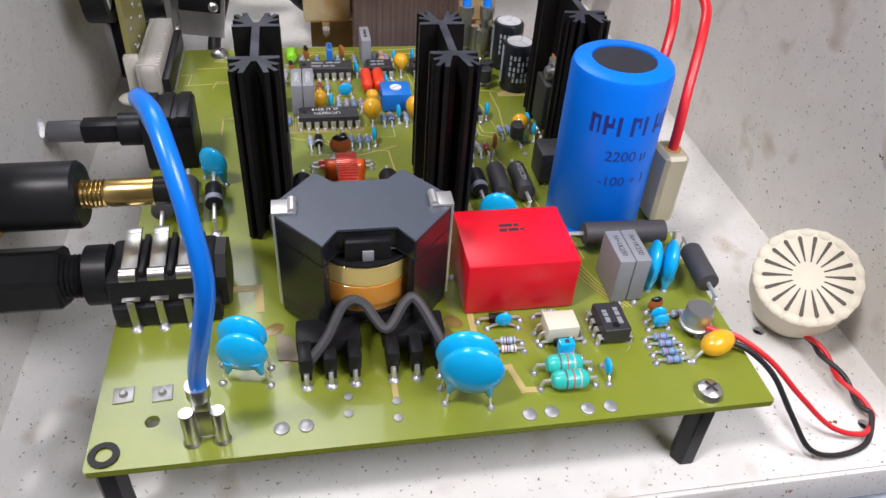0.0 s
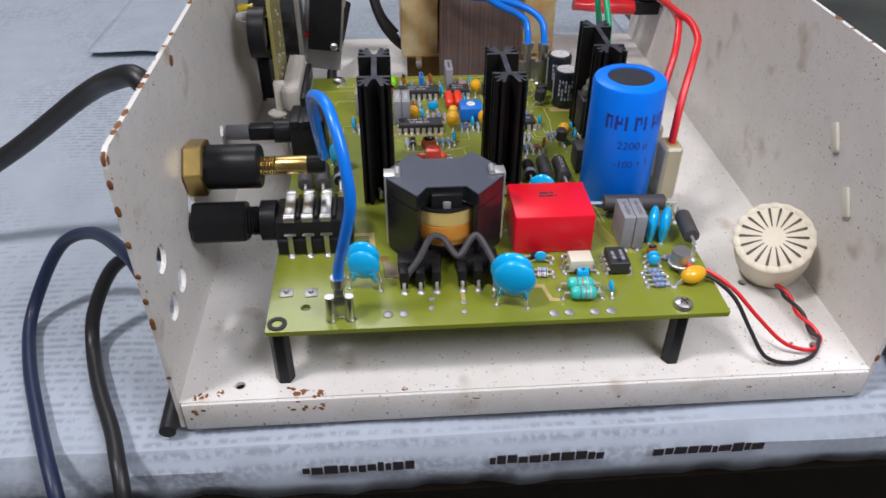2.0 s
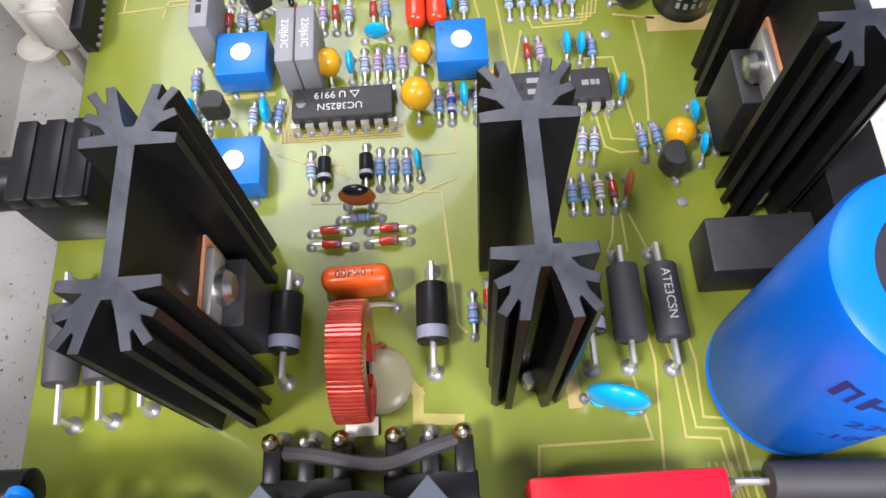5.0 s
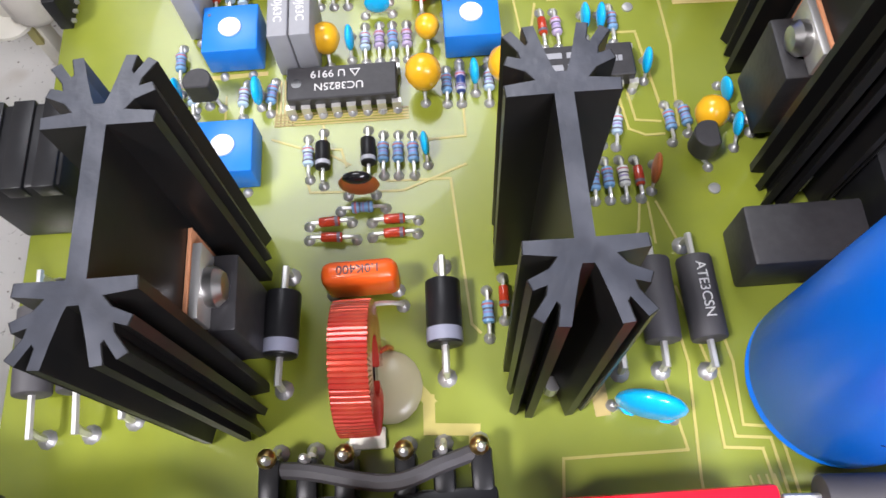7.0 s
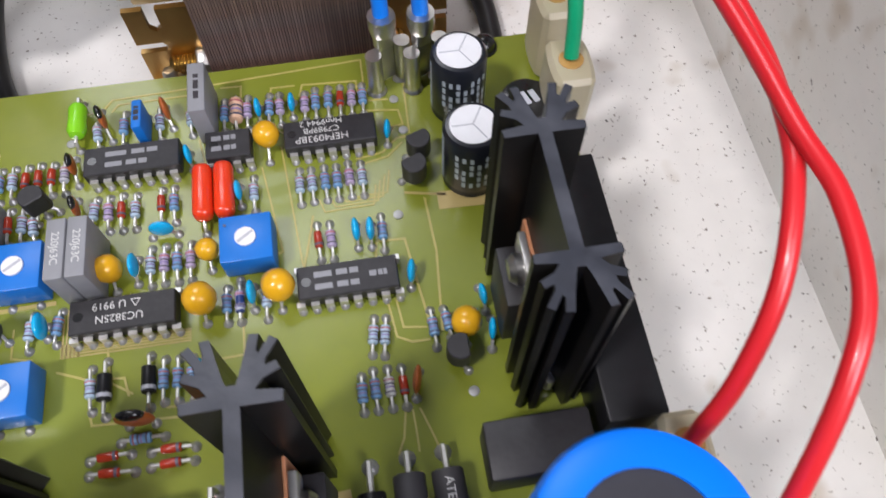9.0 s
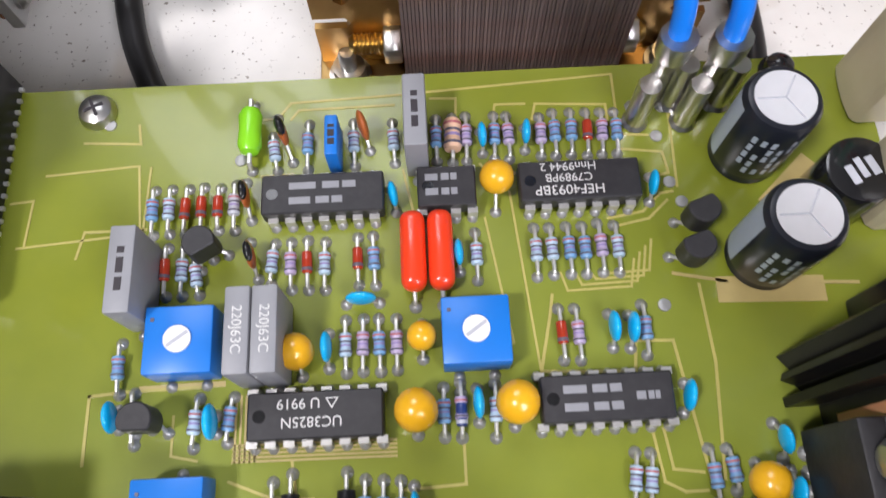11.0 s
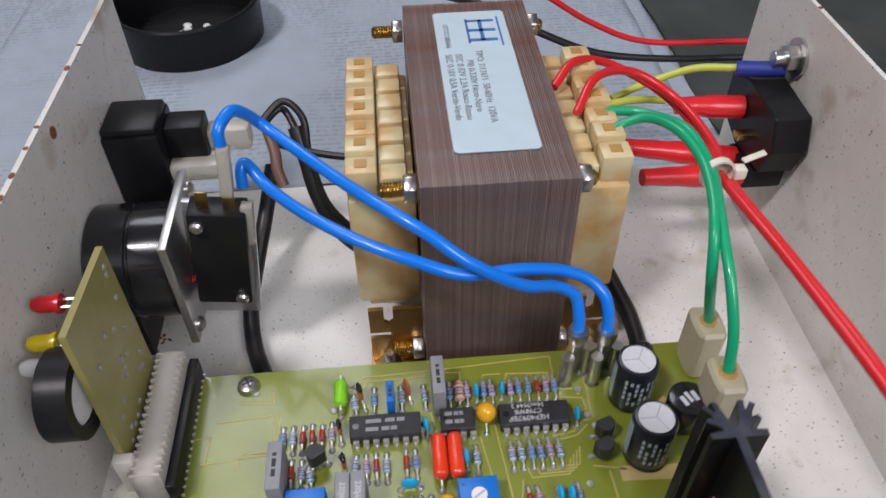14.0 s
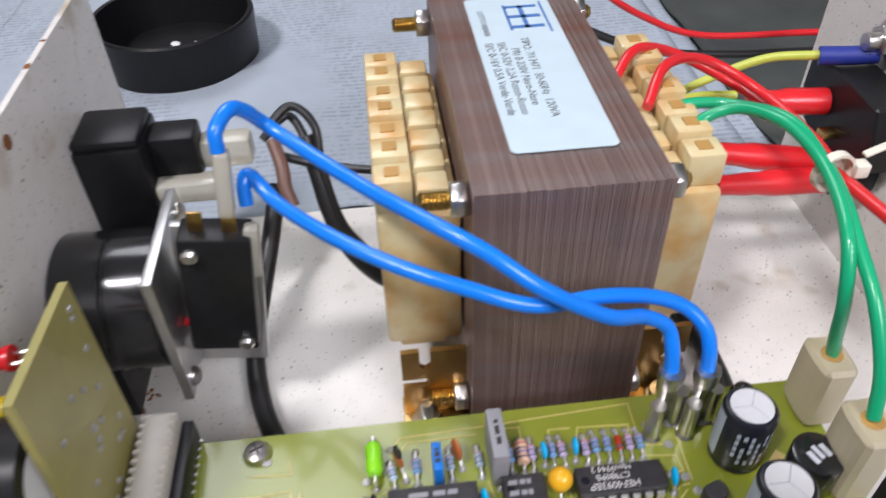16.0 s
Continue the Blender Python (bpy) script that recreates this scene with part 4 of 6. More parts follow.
def dip_chip(x0, x1, yc, pins, label, prints, width=6.4, turn=0.0, high=4.2):
    """A plastic dual in-line chip with bent legs."""
    cx, n = (x0 + x1) / 2, pins // 2
    th = thing("integrated_circuit", label, "chip", (cx, yc, Z), turn, "black chips")
    L = (x1 - x0) / 2
    bm = box(-L, L, -width / 2, width / 2, 0.9, high, 0.22, 1)
    part("body", bm, "chip_black", th, smooth=False)
    part("notch", cyl(0.9, high - 0.2, high + 0.02, 12, turned(-L + 1.6, 0, 0)), "black_gloss", th)
    leg = None
    for i in range(n):
        for s in (-1, 1):
            px = (i - (n - 1) / 2) * 2.54
            if leg is None:
                b2 = box(-0.75, 0.75, 3.0, 3.95, 2.2, 2.5)
                box(-0.75, 0.75, 3.7, 3.98, 0.5, 2.45, bm=b2)
                box(-0.28, 0.28, 3.7, 3.97, -0.8, 0.6, bm=b2)
                leg = part("leg", b2, "tinned", th, smooth=False)
                leg.matrix_basis = shift(px, 0, 0, 0, 0, 0 if s > 0 else 180)
            else:
                share("leg", leg, th, shift(px, 0, 0, 0, 0, 0 if s > 0 else 180))
            c, q = math.cos(math.radians(turn)), math.sin(math.radians(turn))
            PADS.append((cx + px * c - s * 3.85 * q, yc + px * q + s * 3.85 * c, 0.85))
    for words, size, px, py in prints:
        if words:
            lettering(words, size, "print_white", th, shift(px, py, high + 0.01, 0, 0, 180))
        else:
            bars([(-size, -size * 0.2, -0.55, 0.55), (0, size * 0.5, -0.55, 0.55), (size * 0.6, size, -0.55, 0.55)], "box_grey", th, shift(px, py, high + 0.005))
    return th


def trim_pot(x, y, turn=0):
    th = thing("trimmer", "square blue trimmer potentiometer with a white slotted rotor", "trimmer", (x, y, Z), turn, "blue trimmers")
    part("body", box(-4.75, 4.75, -4.75, 4.75, 0.5, 6.4, 0.3), "trim_blue", th)
    part("rotor", cyl(1.9, 6.3, 6.75, 24), "white_plastic", th, "white rotor")
    part("slot", box(-1.7, 1.7, -0.25, 0.25, 6.74, 6.8), "res_grey", th).matrix_basis = shift(0, 0, 0, 0, 0, 35)
    part("pip", box(-3.9, -3.4, 2.6, 3.1, 6.38, 6.5), "band_dark", th)
    for px, py in ((-2.5, -5.4), (2.5, -5.4), (0, 5.4)):
        PADS.append((x + px, y + py, 0.9))


def box_capacitor(x0, x1, y0, y1, high, label, mat="box_grey", words=None):
    th = thing("film_capacitor", label, "capacitor", ((x0 + x1) / 2, (y0 + y1) / 2, Z), 0, "box film capacitors")
    w, l = (x1 - x0) / 2, (y1 - y0) / 2
    part("body", box(-w, w, -l, l, 0.3, high, 0.35), mat, th)
    if words:
        for i, t in enumerate(words):
            lettering(t, 1.9, "print_dark" if high > 12 else "print_white", th, shift((i - (len(words) - 1) / 2) * 2.4, 0, high + 0.01, 0, 0, -90))
    else:
        bars([(-0.5, 0.5, -l * 0.5, -l * 0.2), (-0.5, 0.5, -l * 0.1, l * 0.25), (-0.5, 0.5, l * 0.35, l * 0.5)], "print_dark", th, shift(0, 0, high))
    PADS.append(((x0 + x1) / 2, y0 - 0.6, 1.0))
    PADS.append(((x0 + x1) / 2, y1 + 0.6, 1.0))


def power_axial(x1, y1, x2, y2, r, length, mat, label, category="resistor", h=None, band=None, words=None, offset=0.0):
    """A larger axial part that stands clear of the board on bent leads."""
    th, span = axial("power_" + category, label, category, "larger axial parts", x1, y1, x2, y2)
    h = h or r + 0.8
    part("lead", lead_arch(span, h, 0.55), "tinned", th)
    b = part("body", cyl(r, -length / 2, length / 2, 20, ROUND, edge=0.35), mat, th)
    b.matrix_basis = shift(offset, 0, h)
    if band:
        part("band", cyl(r + 0.04, -length / 2 + 0.4, -length / 2 + 2.4, 20, ROUND), band, th, "pale cathode band").matrix_basis = shift(offset, 0, h)
    if words:
        lettering(words, 2.0, "print_white", th, shift(offset + 0.6, 0, h + r + 0.02, 0, 0, 180))
    for p in ((x1, y1), (x2, y2)):
        PADS.append((*p, 1.5))
    return th


resistor(25.5, 159.0, 25.7, 151.5, 'blue')
resistor(28.1, 159.1, 28.2, 151.6, 'sky')
resistor(38.1, 159.4, 38.2, 151.7, 'grey')
resistor(30.8, 149.1, 30.8, 141.6, 'sky')
resistor(32.6, 147.2, 33.4, 141.6, 'sky')
resistor(43.7, 167.6, 44.5, 161.4, 'sky')
resistor(49.4, 169.5, 49.3, 161.4, 'blue')
resistor(56.5, 169.4, 56.7, 161.6, 'sky')
resistor(62.7, 169.1, 63.0, 161.8, 'sky')
resistor(44.5, 149.2, 44.0, 142.8, 'sky')
resistor(46.9, 149.3, 47.1, 141.8, 'violet')
resistor(52.1, 149.1, 52.1, 141.5, 'sky')
resistor(59.3, 149.7, 59.6, 141.8, 'blue')
resistor(74.8, 149.5, 74.8, 141.8, 'sky')
resistor(69.7, 169.4, 69.6, 161.8, 'blue')
resistor(74.5, 169.7, 74.3, 161.6, 'violet')
resistor(79.0, 169.5, 78.7, 161.8, 'blue')
resistor(81.0, 169.4, 81.1, 161.6, 'violet')
resistor(86.3, 168.9, 86.1, 161.9, 'violet')
resistor(88.5, 169.6, 88.4, 161.8, 'blue')
resistor(91.3, 169.5, 90.9, 161.9, 'blue')
resistor(96.2, 169.3, 95.7, 161.7, 'violet')
resistor(98.4, 169.2, 98.1, 161.7, 'blue')
resistor(83.8, 149.8, 83.7, 141.9, 'sky')
resistor(86.1, 149.7, 86.2, 142.1, 'sky')
resistor(88.7, 149.8, 88.8, 142.1, 'blue')
resistor(91.1, 149.7, 91.1, 142.0, 'blue')
resistor(93.5, 150.1, 93.6, 142.1, 'violet')
resistor(96.0, 149.6, 96.0, 142.0, 'sky')
resistor(22.6, 134.8, 22.9, 127.4, 'blue')
resistor(25.1, 127.5, 25.6, 120.3, 'sky')
resistor(34.4, 126.3, 33.9, 119.5, 'sky')
resistor(39.3, 126.3, 38.6, 120.0, 'blue')
resistor(55.1, 136.7, 55.2, 128.9, 'sky')
resistor(57.7, 136.8, 57.6, 129.0, 'violet')
resistor(59.9, 136.7, 60.1, 128.9, 'blue')
resistor(62.5, 136.6, 62.5, 129.0, 'violet')
resistor(88.6, 136.8, 88.8, 129.1, 'violet')
resistor(98.5, 136.9, 98.4, 129.4, 'blue')
resistor(68.9, 126.2, 68.8, 119.3, 'blue')
resistor(71.3, 126.8, 71.2, 119.2, 'violet')
resistor(76.2, 126.4, 75.9, 118.9, 'sky')
resistor(45.1, 114.4, 45.4, 106.7, 'sky')
resistor(57.7, 114.2, 57.6, 106.5, 'blue')
resistor(60.2, 114.0, 60.0, 106.3, 'blue')
resistor(62.5, 113.8, 62.6, 106.1, 'blue')
resistor(50.4, 100.6, 57.7, 100.6, 'blue')
resistor(94.8, 116.0, 93.7, 109.2, 'sky')
resistor(96.9, 115.8, 95.8, 108.7, 'sky')
resistor(104.9, 116.0, 105.1, 108.8, 'blue')
resistor(107.4, 115.9, 107.9, 110.3, 'blue')
resistor(91.3, 105.6, 91.1, 99.2, 'blue')
resistor(93.4, 106.3, 93.5, 99.2, 'blue')
resistor(95.9, 106.3, 96.0, 99.2, 'white')
resistor(94.2, 30.4, 101.1, 30.3, 'sky')
resistor(82.8, 23.1, 89.4, 22.6, 'sky')
resistor(82.1, 20.6, 89.4, 20.2, 'white')
resistor(94.7, 16.7, 101.6, 16.5, 'white')
resistor(125.6, 26.6, 132.1, 27.3, 'sky')
resistor(118.2, 20.2, 125.0, 20.0, 'blue')
resistor(118.2, 18.1, 125.8, 17.8, 'blue')
resistor(118.2, 15.5, 125.3, 15.4, 'blue')
resistor(118.1, 13.2, 125.7, 12.9, 'blue')
resistor(72.6, 85.5, 72.5, 78.0, 'blue')

small_diode(30.8, 159.0, 30.6, 151.4, 'red')
small_diode(33.1, 159.2, 33.2, 151.6, 'red')
small_diode(35.7, 158.9, 35.7, 151.8, 'red')
small_diode(28.2, 149.3, 28.4, 141.6, 'red')
small_diode(49.4, 149.5, 49.6, 141.6, 'red')
small_diode(57.0, 149.6, 57.1, 142.0, 'red')
small_diode(93.8, 169.4, 93.4, 161.6, 'red')
small_diode(86.2, 136.9, 86.4, 129.2, 'red')
small_diode(47.7, 115.4, 47.7, 105.4, 'black')
small_diode(55.2, 115.3, 55.2, 105.9, 'black')
small_diode(45.4, 98.3, 52.2, 98.5, 'red')
small_diode(55.4, 98.2, 62.8, 98.1, 'red')
small_diode(45.4, 95.9, 52.9, 95.5, 'red')
small_diode(55.4, 95.7, 62.6, 95.8, 'red')
small_diode(98.3, 106.1, 98.4, 99.1, 'red')
small_diode(71.3, 125.4, 71.2, 119.1, 'navy')
small_diode(75.2, 87.4, 75.0, 80.6, 'red')
small_diode(80.8, 30.2, 90.8, 29.8, 'black')
small_diode(93.5, 21.4, 103.8, 21.4, 'black')

disc_capacitor(39.7, 159.6, 40.7, 153.2, 'brown', 4.5)
disc_capacitor(40.7, 149.6, 42.1, 143.6, 'brown', 4.5)
disc_capacitor(44.3, 170.8, 46.9, 162.8, 'brown', 5.0)
disc_capacitor(57.4, 169.9, 59.1, 164.2, 'orange', 5.0)
disc_capacitor(62.3, 157.3, 63.0, 153.4, 'cyan', 4.0)
disc_capacitor(55.2, 139.1, 60.1, 139.1, 'cyan', 4.5)
disc_capacitor(72.0, 147.7, 72.2, 143.3, 'cyan', 4.0)
disc_capacitor(76.7, 166.7, 76.9, 162.8, 'cyan', 4.0)
disc_capacitor(83.8, 166.9, 83.6, 163.0, 'cyan', 4.0)
disc_capacitor(102.6, 157.3, 102.0, 153.1, 'cyan', 4.0)
disc_capacitor(23.0, 125.2, 23.3, 122.6, 'cyan', 4.5)
disc_capacitor(36.9, 123.8, 37.0, 121.4, 'cyan', 5.0)
disc_capacitor(52.6, 134.8, 52.7, 129.7, 'cyan', 4.5)
disc_capacitor(93.5, 135.7, 93.6, 130.7, 'cyan', 4.5)
disc_capacitor(96.4, 135.4, 96.1, 130.5, 'cyan', 4.5)
disc_capacitor(103.0, 125.1, 102.3, 121.0, 'cyan', 4.5)
disc_capacitor(73.6, 125.8, 73.7, 121.1, 'cyan', 4.5)
disc_capacitor(64.3, 113.0, 64.9, 107.9, 'cyan', 4.0)
disc_capacitor(51.7, 103.3, 56.2, 103.1, 'brown', 6.5)
disc_capacitor(114.4, 119.0, 114.9, 114.2, 'cyan', 4.0)
disc_capacitor(115.6, 112.6, 114.7, 107.0, 'cyan', 4.0)
disc_capacitor(101.3, 105.0, 100.2, 100.3, 'orange', 5.0)
disc_capacitor(82.6, 28.0, 89.7, 27.4, 'cyan', 4.0)
disc_capacitor(105.6, 13.9, 105.4, 8.7, 'cyan', 4.0)
disc_capacitor(120.5, 25.7, 125.4, 25.7, 'cyan', 4.0)
disc_capacitor(120.2, 23.3, 125.1, 23.3, 'cyan', 4.0)
disc_capacitor(121.7, 28.8, 125.3, 29.0, 'brown', 4.0)

bead_capacitor(48.4, 134.2, 48.9, 128.7, 5.4)
bead_capacitor(66.2, 135.6, 66.2, 130.4, 4.4)
bead_capacitor(65.1, 125.4, 65.1, 119.8, 6.2)
bead_capacitor(79.1, 125.7, 78.6, 120.3, 6.2)
bead_capacitor(111.0, 113.8, 110.4, 108.5, 5.6)
bead_capacitor(78.6, 160.4, 78.2, 152.7, 5.4)

transistor(34.9, 147.6, 30)
transistor(28.0, 122.9, 0)
transistor(107.8, 149.2, 200)
transistor(106.2, 143.7, 200)
transistor(108.7, 106.1, 90)

resistor(72.3, 169.5, 72.1, 161.4, "peach", 1.35)

dip_chip(42.2, 60.6, 122.8, 16, "sixteen-pin black chip with white printed type number", [("UC3825N", 2.0, -0.5, -0.9), ("\u25b3 U 9919", 2.0, -1.0, 1.6)])
dip_chip(43.0, 61.3, 155.6, 14, "fourteen-pin black chip with worn print", [(None, 5.0, 0, 1.2), (None, 4.0, -1.0, -1.2)])
dip_chip(66.4, 75.2, 155.8, 8, "eight-pin black chip with white print", [(None, 2.4, -0.8, 1.4), (None, 2.4, -0.8, -1.0)])
dip_chip(81.8, 100.0, 155.8, 14, "fourteen-pin black chip with dense white print", [("HEF4093BP", 2.2, -1.6, -1.6), ("C7989PB", 1.9, -1.6, 0.4), ("Hnn9944 2", 1.9, -1.6, 2.2)])
dip_chip(82.1, 100.2, 123.2, 16, "sixteen-pin black chip with a pale maker's mark", [(None, 4.0, -2.0, 1.2), (None, 4.0, -2.0, -1.2), (None, 1.6, 5.5, 0)])
dip_chip(106.0, 115.0, 24.2, 8, "eight-pin black chip standing clear of the board", [(None, 2.0, 0, 1.4), (None, 2.6, 0, -1.4)], turn=90.0, high=5.0)

trim_pot(32.8, 133.6)
trim_pot(32.7, 110.6)
trim_pot(73.8, 133.0)
box_capacitor(24.0, 27.6, 136.4, 149.0, 11.0, "tall narrow grey box film capacitor")
box_capacitor(40.3, 43.7, 127.4, 139.4, 11.0, "grey box film capacitor printed 220J63C", words=["220J63C"])
box_capacitor(43.9, 47.4, 127.4, 139.4, 11.0, "grey box film capacitor printed 220J63C", words=["220J63C"])
box_capacitor(64.9, 68.3, 159.2, 171.2, 11.0, "narrow grey box film capacitor")
box_capacitor(52.8, 54.8, 160.4, 167.2, 7.0, "small bright blue box film capacitor", mat="trim_blue", words=[])
for x0 in (114.2, 118.2):
    box_capacitor(x0, x0 + 3.85, 33.2, 45.0, 13.0, "grey box film capacitor printed N+1K250 beside its twin", words=["N+1K250"])
PADS.append((102.5, 24, 0.9))

for cx in (65.4, 69.5):
    th = thing("film_capacitor", "glossy orange-red dipped film capacitor lying beside its twin", "capacitor", (cx, 146, Z), 0, "orange-red dipped capacitors")
    part("body", box(-1.9, 1.9, -6.2, 6.2, 0.9, 4.9, 1.6, 4), "red_epoxy", th)
    part("lead", tube([(0, -5.8, 2.2), (0, -7.4, 1.2), (0, -7.8, -0.5)], 0.35, 6, 4), "tinned", th)
    PADS.append((cx, 138.2, 1.0))

th = thing("film_capacitor", "glossy orange dipped film capacitor with dark print", "capacitor", (54.2, 87.0, Z), 1)
part("body", box(-5.6, 5.6, -1.9, 1.9, 1.4, 9.0, 1.5, 3), "orange_epoxy", th)
lettering("1.0K400", 1.9, "print_dark", th, shift(0, 0.2, 9.02, 0, 0, 180))
for s in (-1, 1):
    part("lead", tube([(s * 4.4, 0, 2), (s * 4.9, -0.4, 0.8), (s * 4.9, -0.4, -0.5)], 0.4, 6, 4), "tinned", th)
    PADS.append((54.2 + s * 4.9, 86.6, 1.2))


def toroid_choke():
    """A ring wound with copper wire, standing on edge."""
    th = thing("toroid_choke", "upright ring choke wound with shiny red copper wire", "choke", (54.0, 72.6, Z), 0)
    part("core", lathe([(5.0, -1.8), (8.4, -1.8), (8.4, 1.8), (5.0, 1.8), (5.0, -1.8)], 36, turned(0, 0, 9.9, 0, 90, 0)), "black_gloss", th)
    turns = 70
    pts = []
    for i in range(turns * 8):
        a = -math.pi * 0.42 + 2 * math.pi * 0.92 * i / (turns * 8)
        b = 2 * math.pi * i / 8
        rr = 6.7 + 2.2 * (1 if math.cos(b) > 0 else -1) * min(1, abs(math.cos(b)) * 1.6)
        xx = 2.3 * (1 if math.sin(b) > 0 else -1) * min(1, abs(math.sin(b)) * 1.6)
        pts.append((xx, rr * math.cos(a), 9.9 + rr * math.sin(a)))
    part("winding", tube(pts, 0.38, 6, 1), "copper_wire", th, "red enamelled copper winding")
    part("wire_end", tube([(2.4, 3.5, 4), (3.4, 4.6, 2.0), (3.8, 5.0, -0.5)], 0.42, 6, 4), "copper_wire", th)
    part("wire_end", tube([(-1.5, 9.0, 6), (2.0, 11.2, 2.6), (5.4, 11.4, 1.4), (5.8, 11.4, -0.5)], 0.4, 6, 5), "tinned", th)
    part("base", box(-2.6, 2.6, -9.6, -6.6, 0.1, 0.9, 0.2), "ivory_plastic", th, "white adhesive base")
    part("glue", ball(4.8, 5.4, 1.3, turned(3.4, -1.0, 0.6), seg=18, rings=8), "hot_glue", th, "cloudy translucent glue blob")
    PADS.append((59.8, 84.0, 1.1))


toroid_choke()
power_axial(41.8, 72.3, 42.7, 89.9, 2.6, 9.8, "black_plastic", "large black axial rectifier diode with grey band", "diode", h=4.2, band="band_grey")
power_axial(65.8, 72.5, 66.1, 89.9, 2.6, 9.8, "black_plastic", "large black axial rectifier diode with grey band", "diode", h=4.2, band="band_grey")
power_axial(90.8, 71.5, 91.0, 90.0, 2.3, 9.0, "black_plastic", "black axial diode with pale band beside the heatsink", "diode", h=4.0, band="band_grey")
power_axial(96.8, 71.4, 97.2, 90.5, 2.6, 12.5, "sleeve_grey", "matt dark grey wirewound power resistor", h=4.0)
power_axial(103.5, 70.9, 103.2, 90.6, 2.6, 12.5, "sleeve_grey", "matt dark grey wirewound power resistor", h=4.0, words="ATE3CSN")
power_axial(7.4, 67.5, 5.6, 91.3, 2.7, 13.0, "sleeve_grey", "matt dark grey power resistor near the board edge", h=5.0)
power_axial(13.8, 67.8, 11.8, 91.3, 2.7, 13.0, "sleeve_grey", "matt dark grey power resistor near the board edge", h=5.0)
power_axial(20.0, 69.3, 18.6, 90.0, 2.3, 8.0, "black_plastic", "black axial diode with grey band behind the socket", "diode", h=4.6, band="band_grey")
power_axial(108.8, 52.6, 137.6, 51.4, 2.9, 21.5, "sleeve_grey", "long matt black power resistor beside the blue can", h=6.4)
power_axial(138.5, 48.5, 137.0, 26.8, 2.7, 12.5, "sleeve_grey", "matt black power resistor standing at the board edge", h=5.8)
for x1, y1, x2, y2 in ((89.9, 13.7, 102.6, 13.2), (90.2, 9.2, 102.4, 8.9)):
    th, span = axial("axial_choke", "turquoise moulded axial choke with dark bands", "choke", "turquoise axial chokes", x1, y1, x2, y2)
    part("lead", lead_arch(span, 2.6, 0.38), "tinned", th)
    part("body", lathe([(0.5, -4.2), (1.5, -3.8), (2.15, -2.8), (2.15, 2.8), (1.5, 3.8), (0.5, 4.2)], 16, ROUND), "teal_epoxy", th).matrix_basis = shift(0, 0, 2.6)
    for z, c in ((-1.2, "band_dark"), (0.4, "band_red"), (1.9, "res_grey")):
        part("band", cyl(2.18, z - 0.2, z + 0.2, 16, ROUND), c, th).matrix_basis = shift(0, 0, 2.6)
th, span = axial("axial_choke", "bright green moulded axial choke", "choke", "", 40.4, 173.4, 40.5, 161.6)
part("lead", lead_arch(span, 2.4, 0.38), "tinned", th)
part("body", lathe([(0.5, -4.0), (1.4, -3.7), (1.9, -2.6), (1.75, 0.0), (1.9, 2.6), (1.4, 3.7), (0.5, 4.0)], 16, ROUND), "green_epoxy", th).matrix_basis = shift(0, 0, 2.4)

# cream opto-coupler, blue box part, metal can and bead near the front edge
th = thing("optocoupler", "cream white six-pin chip beside the red capacitor", "chip", (98.3, 24.0, Z), 0)
part("body", box(-3.7, 3.7, -2.9, 2.9, 1.2, 5.4, 0.35), "cream_plastic", th)
for k in (-1, 1):
    for s in (-1, 1):
        part("leg", tube([(s * 3.5, k * 1.3, 2.8), (s * 4.6, k * 1.3, 2.6), (s * 5.0, k * 1.3, 0.8), (s * 5.2, k * 1.3, -0.5)], 0.35, 6, 3), "tinned", th)
        PADS.append((98.3 + s * 5.2, 24 + k * 1.3, 0.9))
box_capacitor(96.2, 99.8, 16.9, 19.1, 4.6, "tiny sky blue box capacitor on bent leads", mat="cyan_epoxy", words=[])
th = thing("transistor", "small silver metal can transistor near the front edge", "transistor", (130.8, 22.2, Z), 0)
part("can", lathe([(3.8, 2.2), (3.8, 2.7), (3.2, 2.8), (3.2, 6.8), (2.9, 7.3), (0, 7.5)], 24), "aluminium", th)
for k in range(3):
    a = 2.1 * k + 0.6
    part("lead", cyl(0.3, -0.5, 2.3, 6, turned(2.2 * math.cos(a), 2.2 * math.sin(a), 0)), "tinned", th)
    PADS.append((130.8 + 2.2 * math.cos(a), 22.2 + 2.2 * math.sin(a), 0.9))
th = thing("tantalum_capacitor", "large orange-yellow dipped bead capacitor lying at the board edge", "capacitor", (132.8, 15.0, Z), 20)
part("body", ball(4.6, 2.9, 2.9, turned(0, 0, 3.1), seg=18, rings=10), "yellow_epoxy", th)
part("lead", tube([(-4.2, 0, 2.6), (-6.0, 0, 1.2), (-6.6, 0, -0.4)], 0.35, 6, 4), "tinned", th)
PADS.append((126.6, 12.8, 1.0))
disc_capacitor(125.0, 36.4, 127.8, 43.0, "cyan", 11.0, 1.2)
disc_capacitor(129.2, 36.0, 132.0, 42.6, "cyan", 11.0, 1.2)
disc_capacitor(24.0, 23.8, 34.0, 21.8, "cyan", 10.4, 4.6)
disc_capacitor(24.2, 18.8, 34.0, 17.0, "cyan", 10.4, 4.6)
disc_capacitor(69.1, 12.0, 78.6, 10.0, "cyan", 13.0, 4.4)
disc_capacitor(69.3, 7.9, 78.6, 5.7, "cyan", 13.0, 4.4)
disc_capacitor(89.0, 66.9, 97.4, 64.4, "cyan", 9.8, 1.0)
disc_capacitor(15.5, 95.0, 21.5, 91.0, "cyan", 9.2, 1.8)


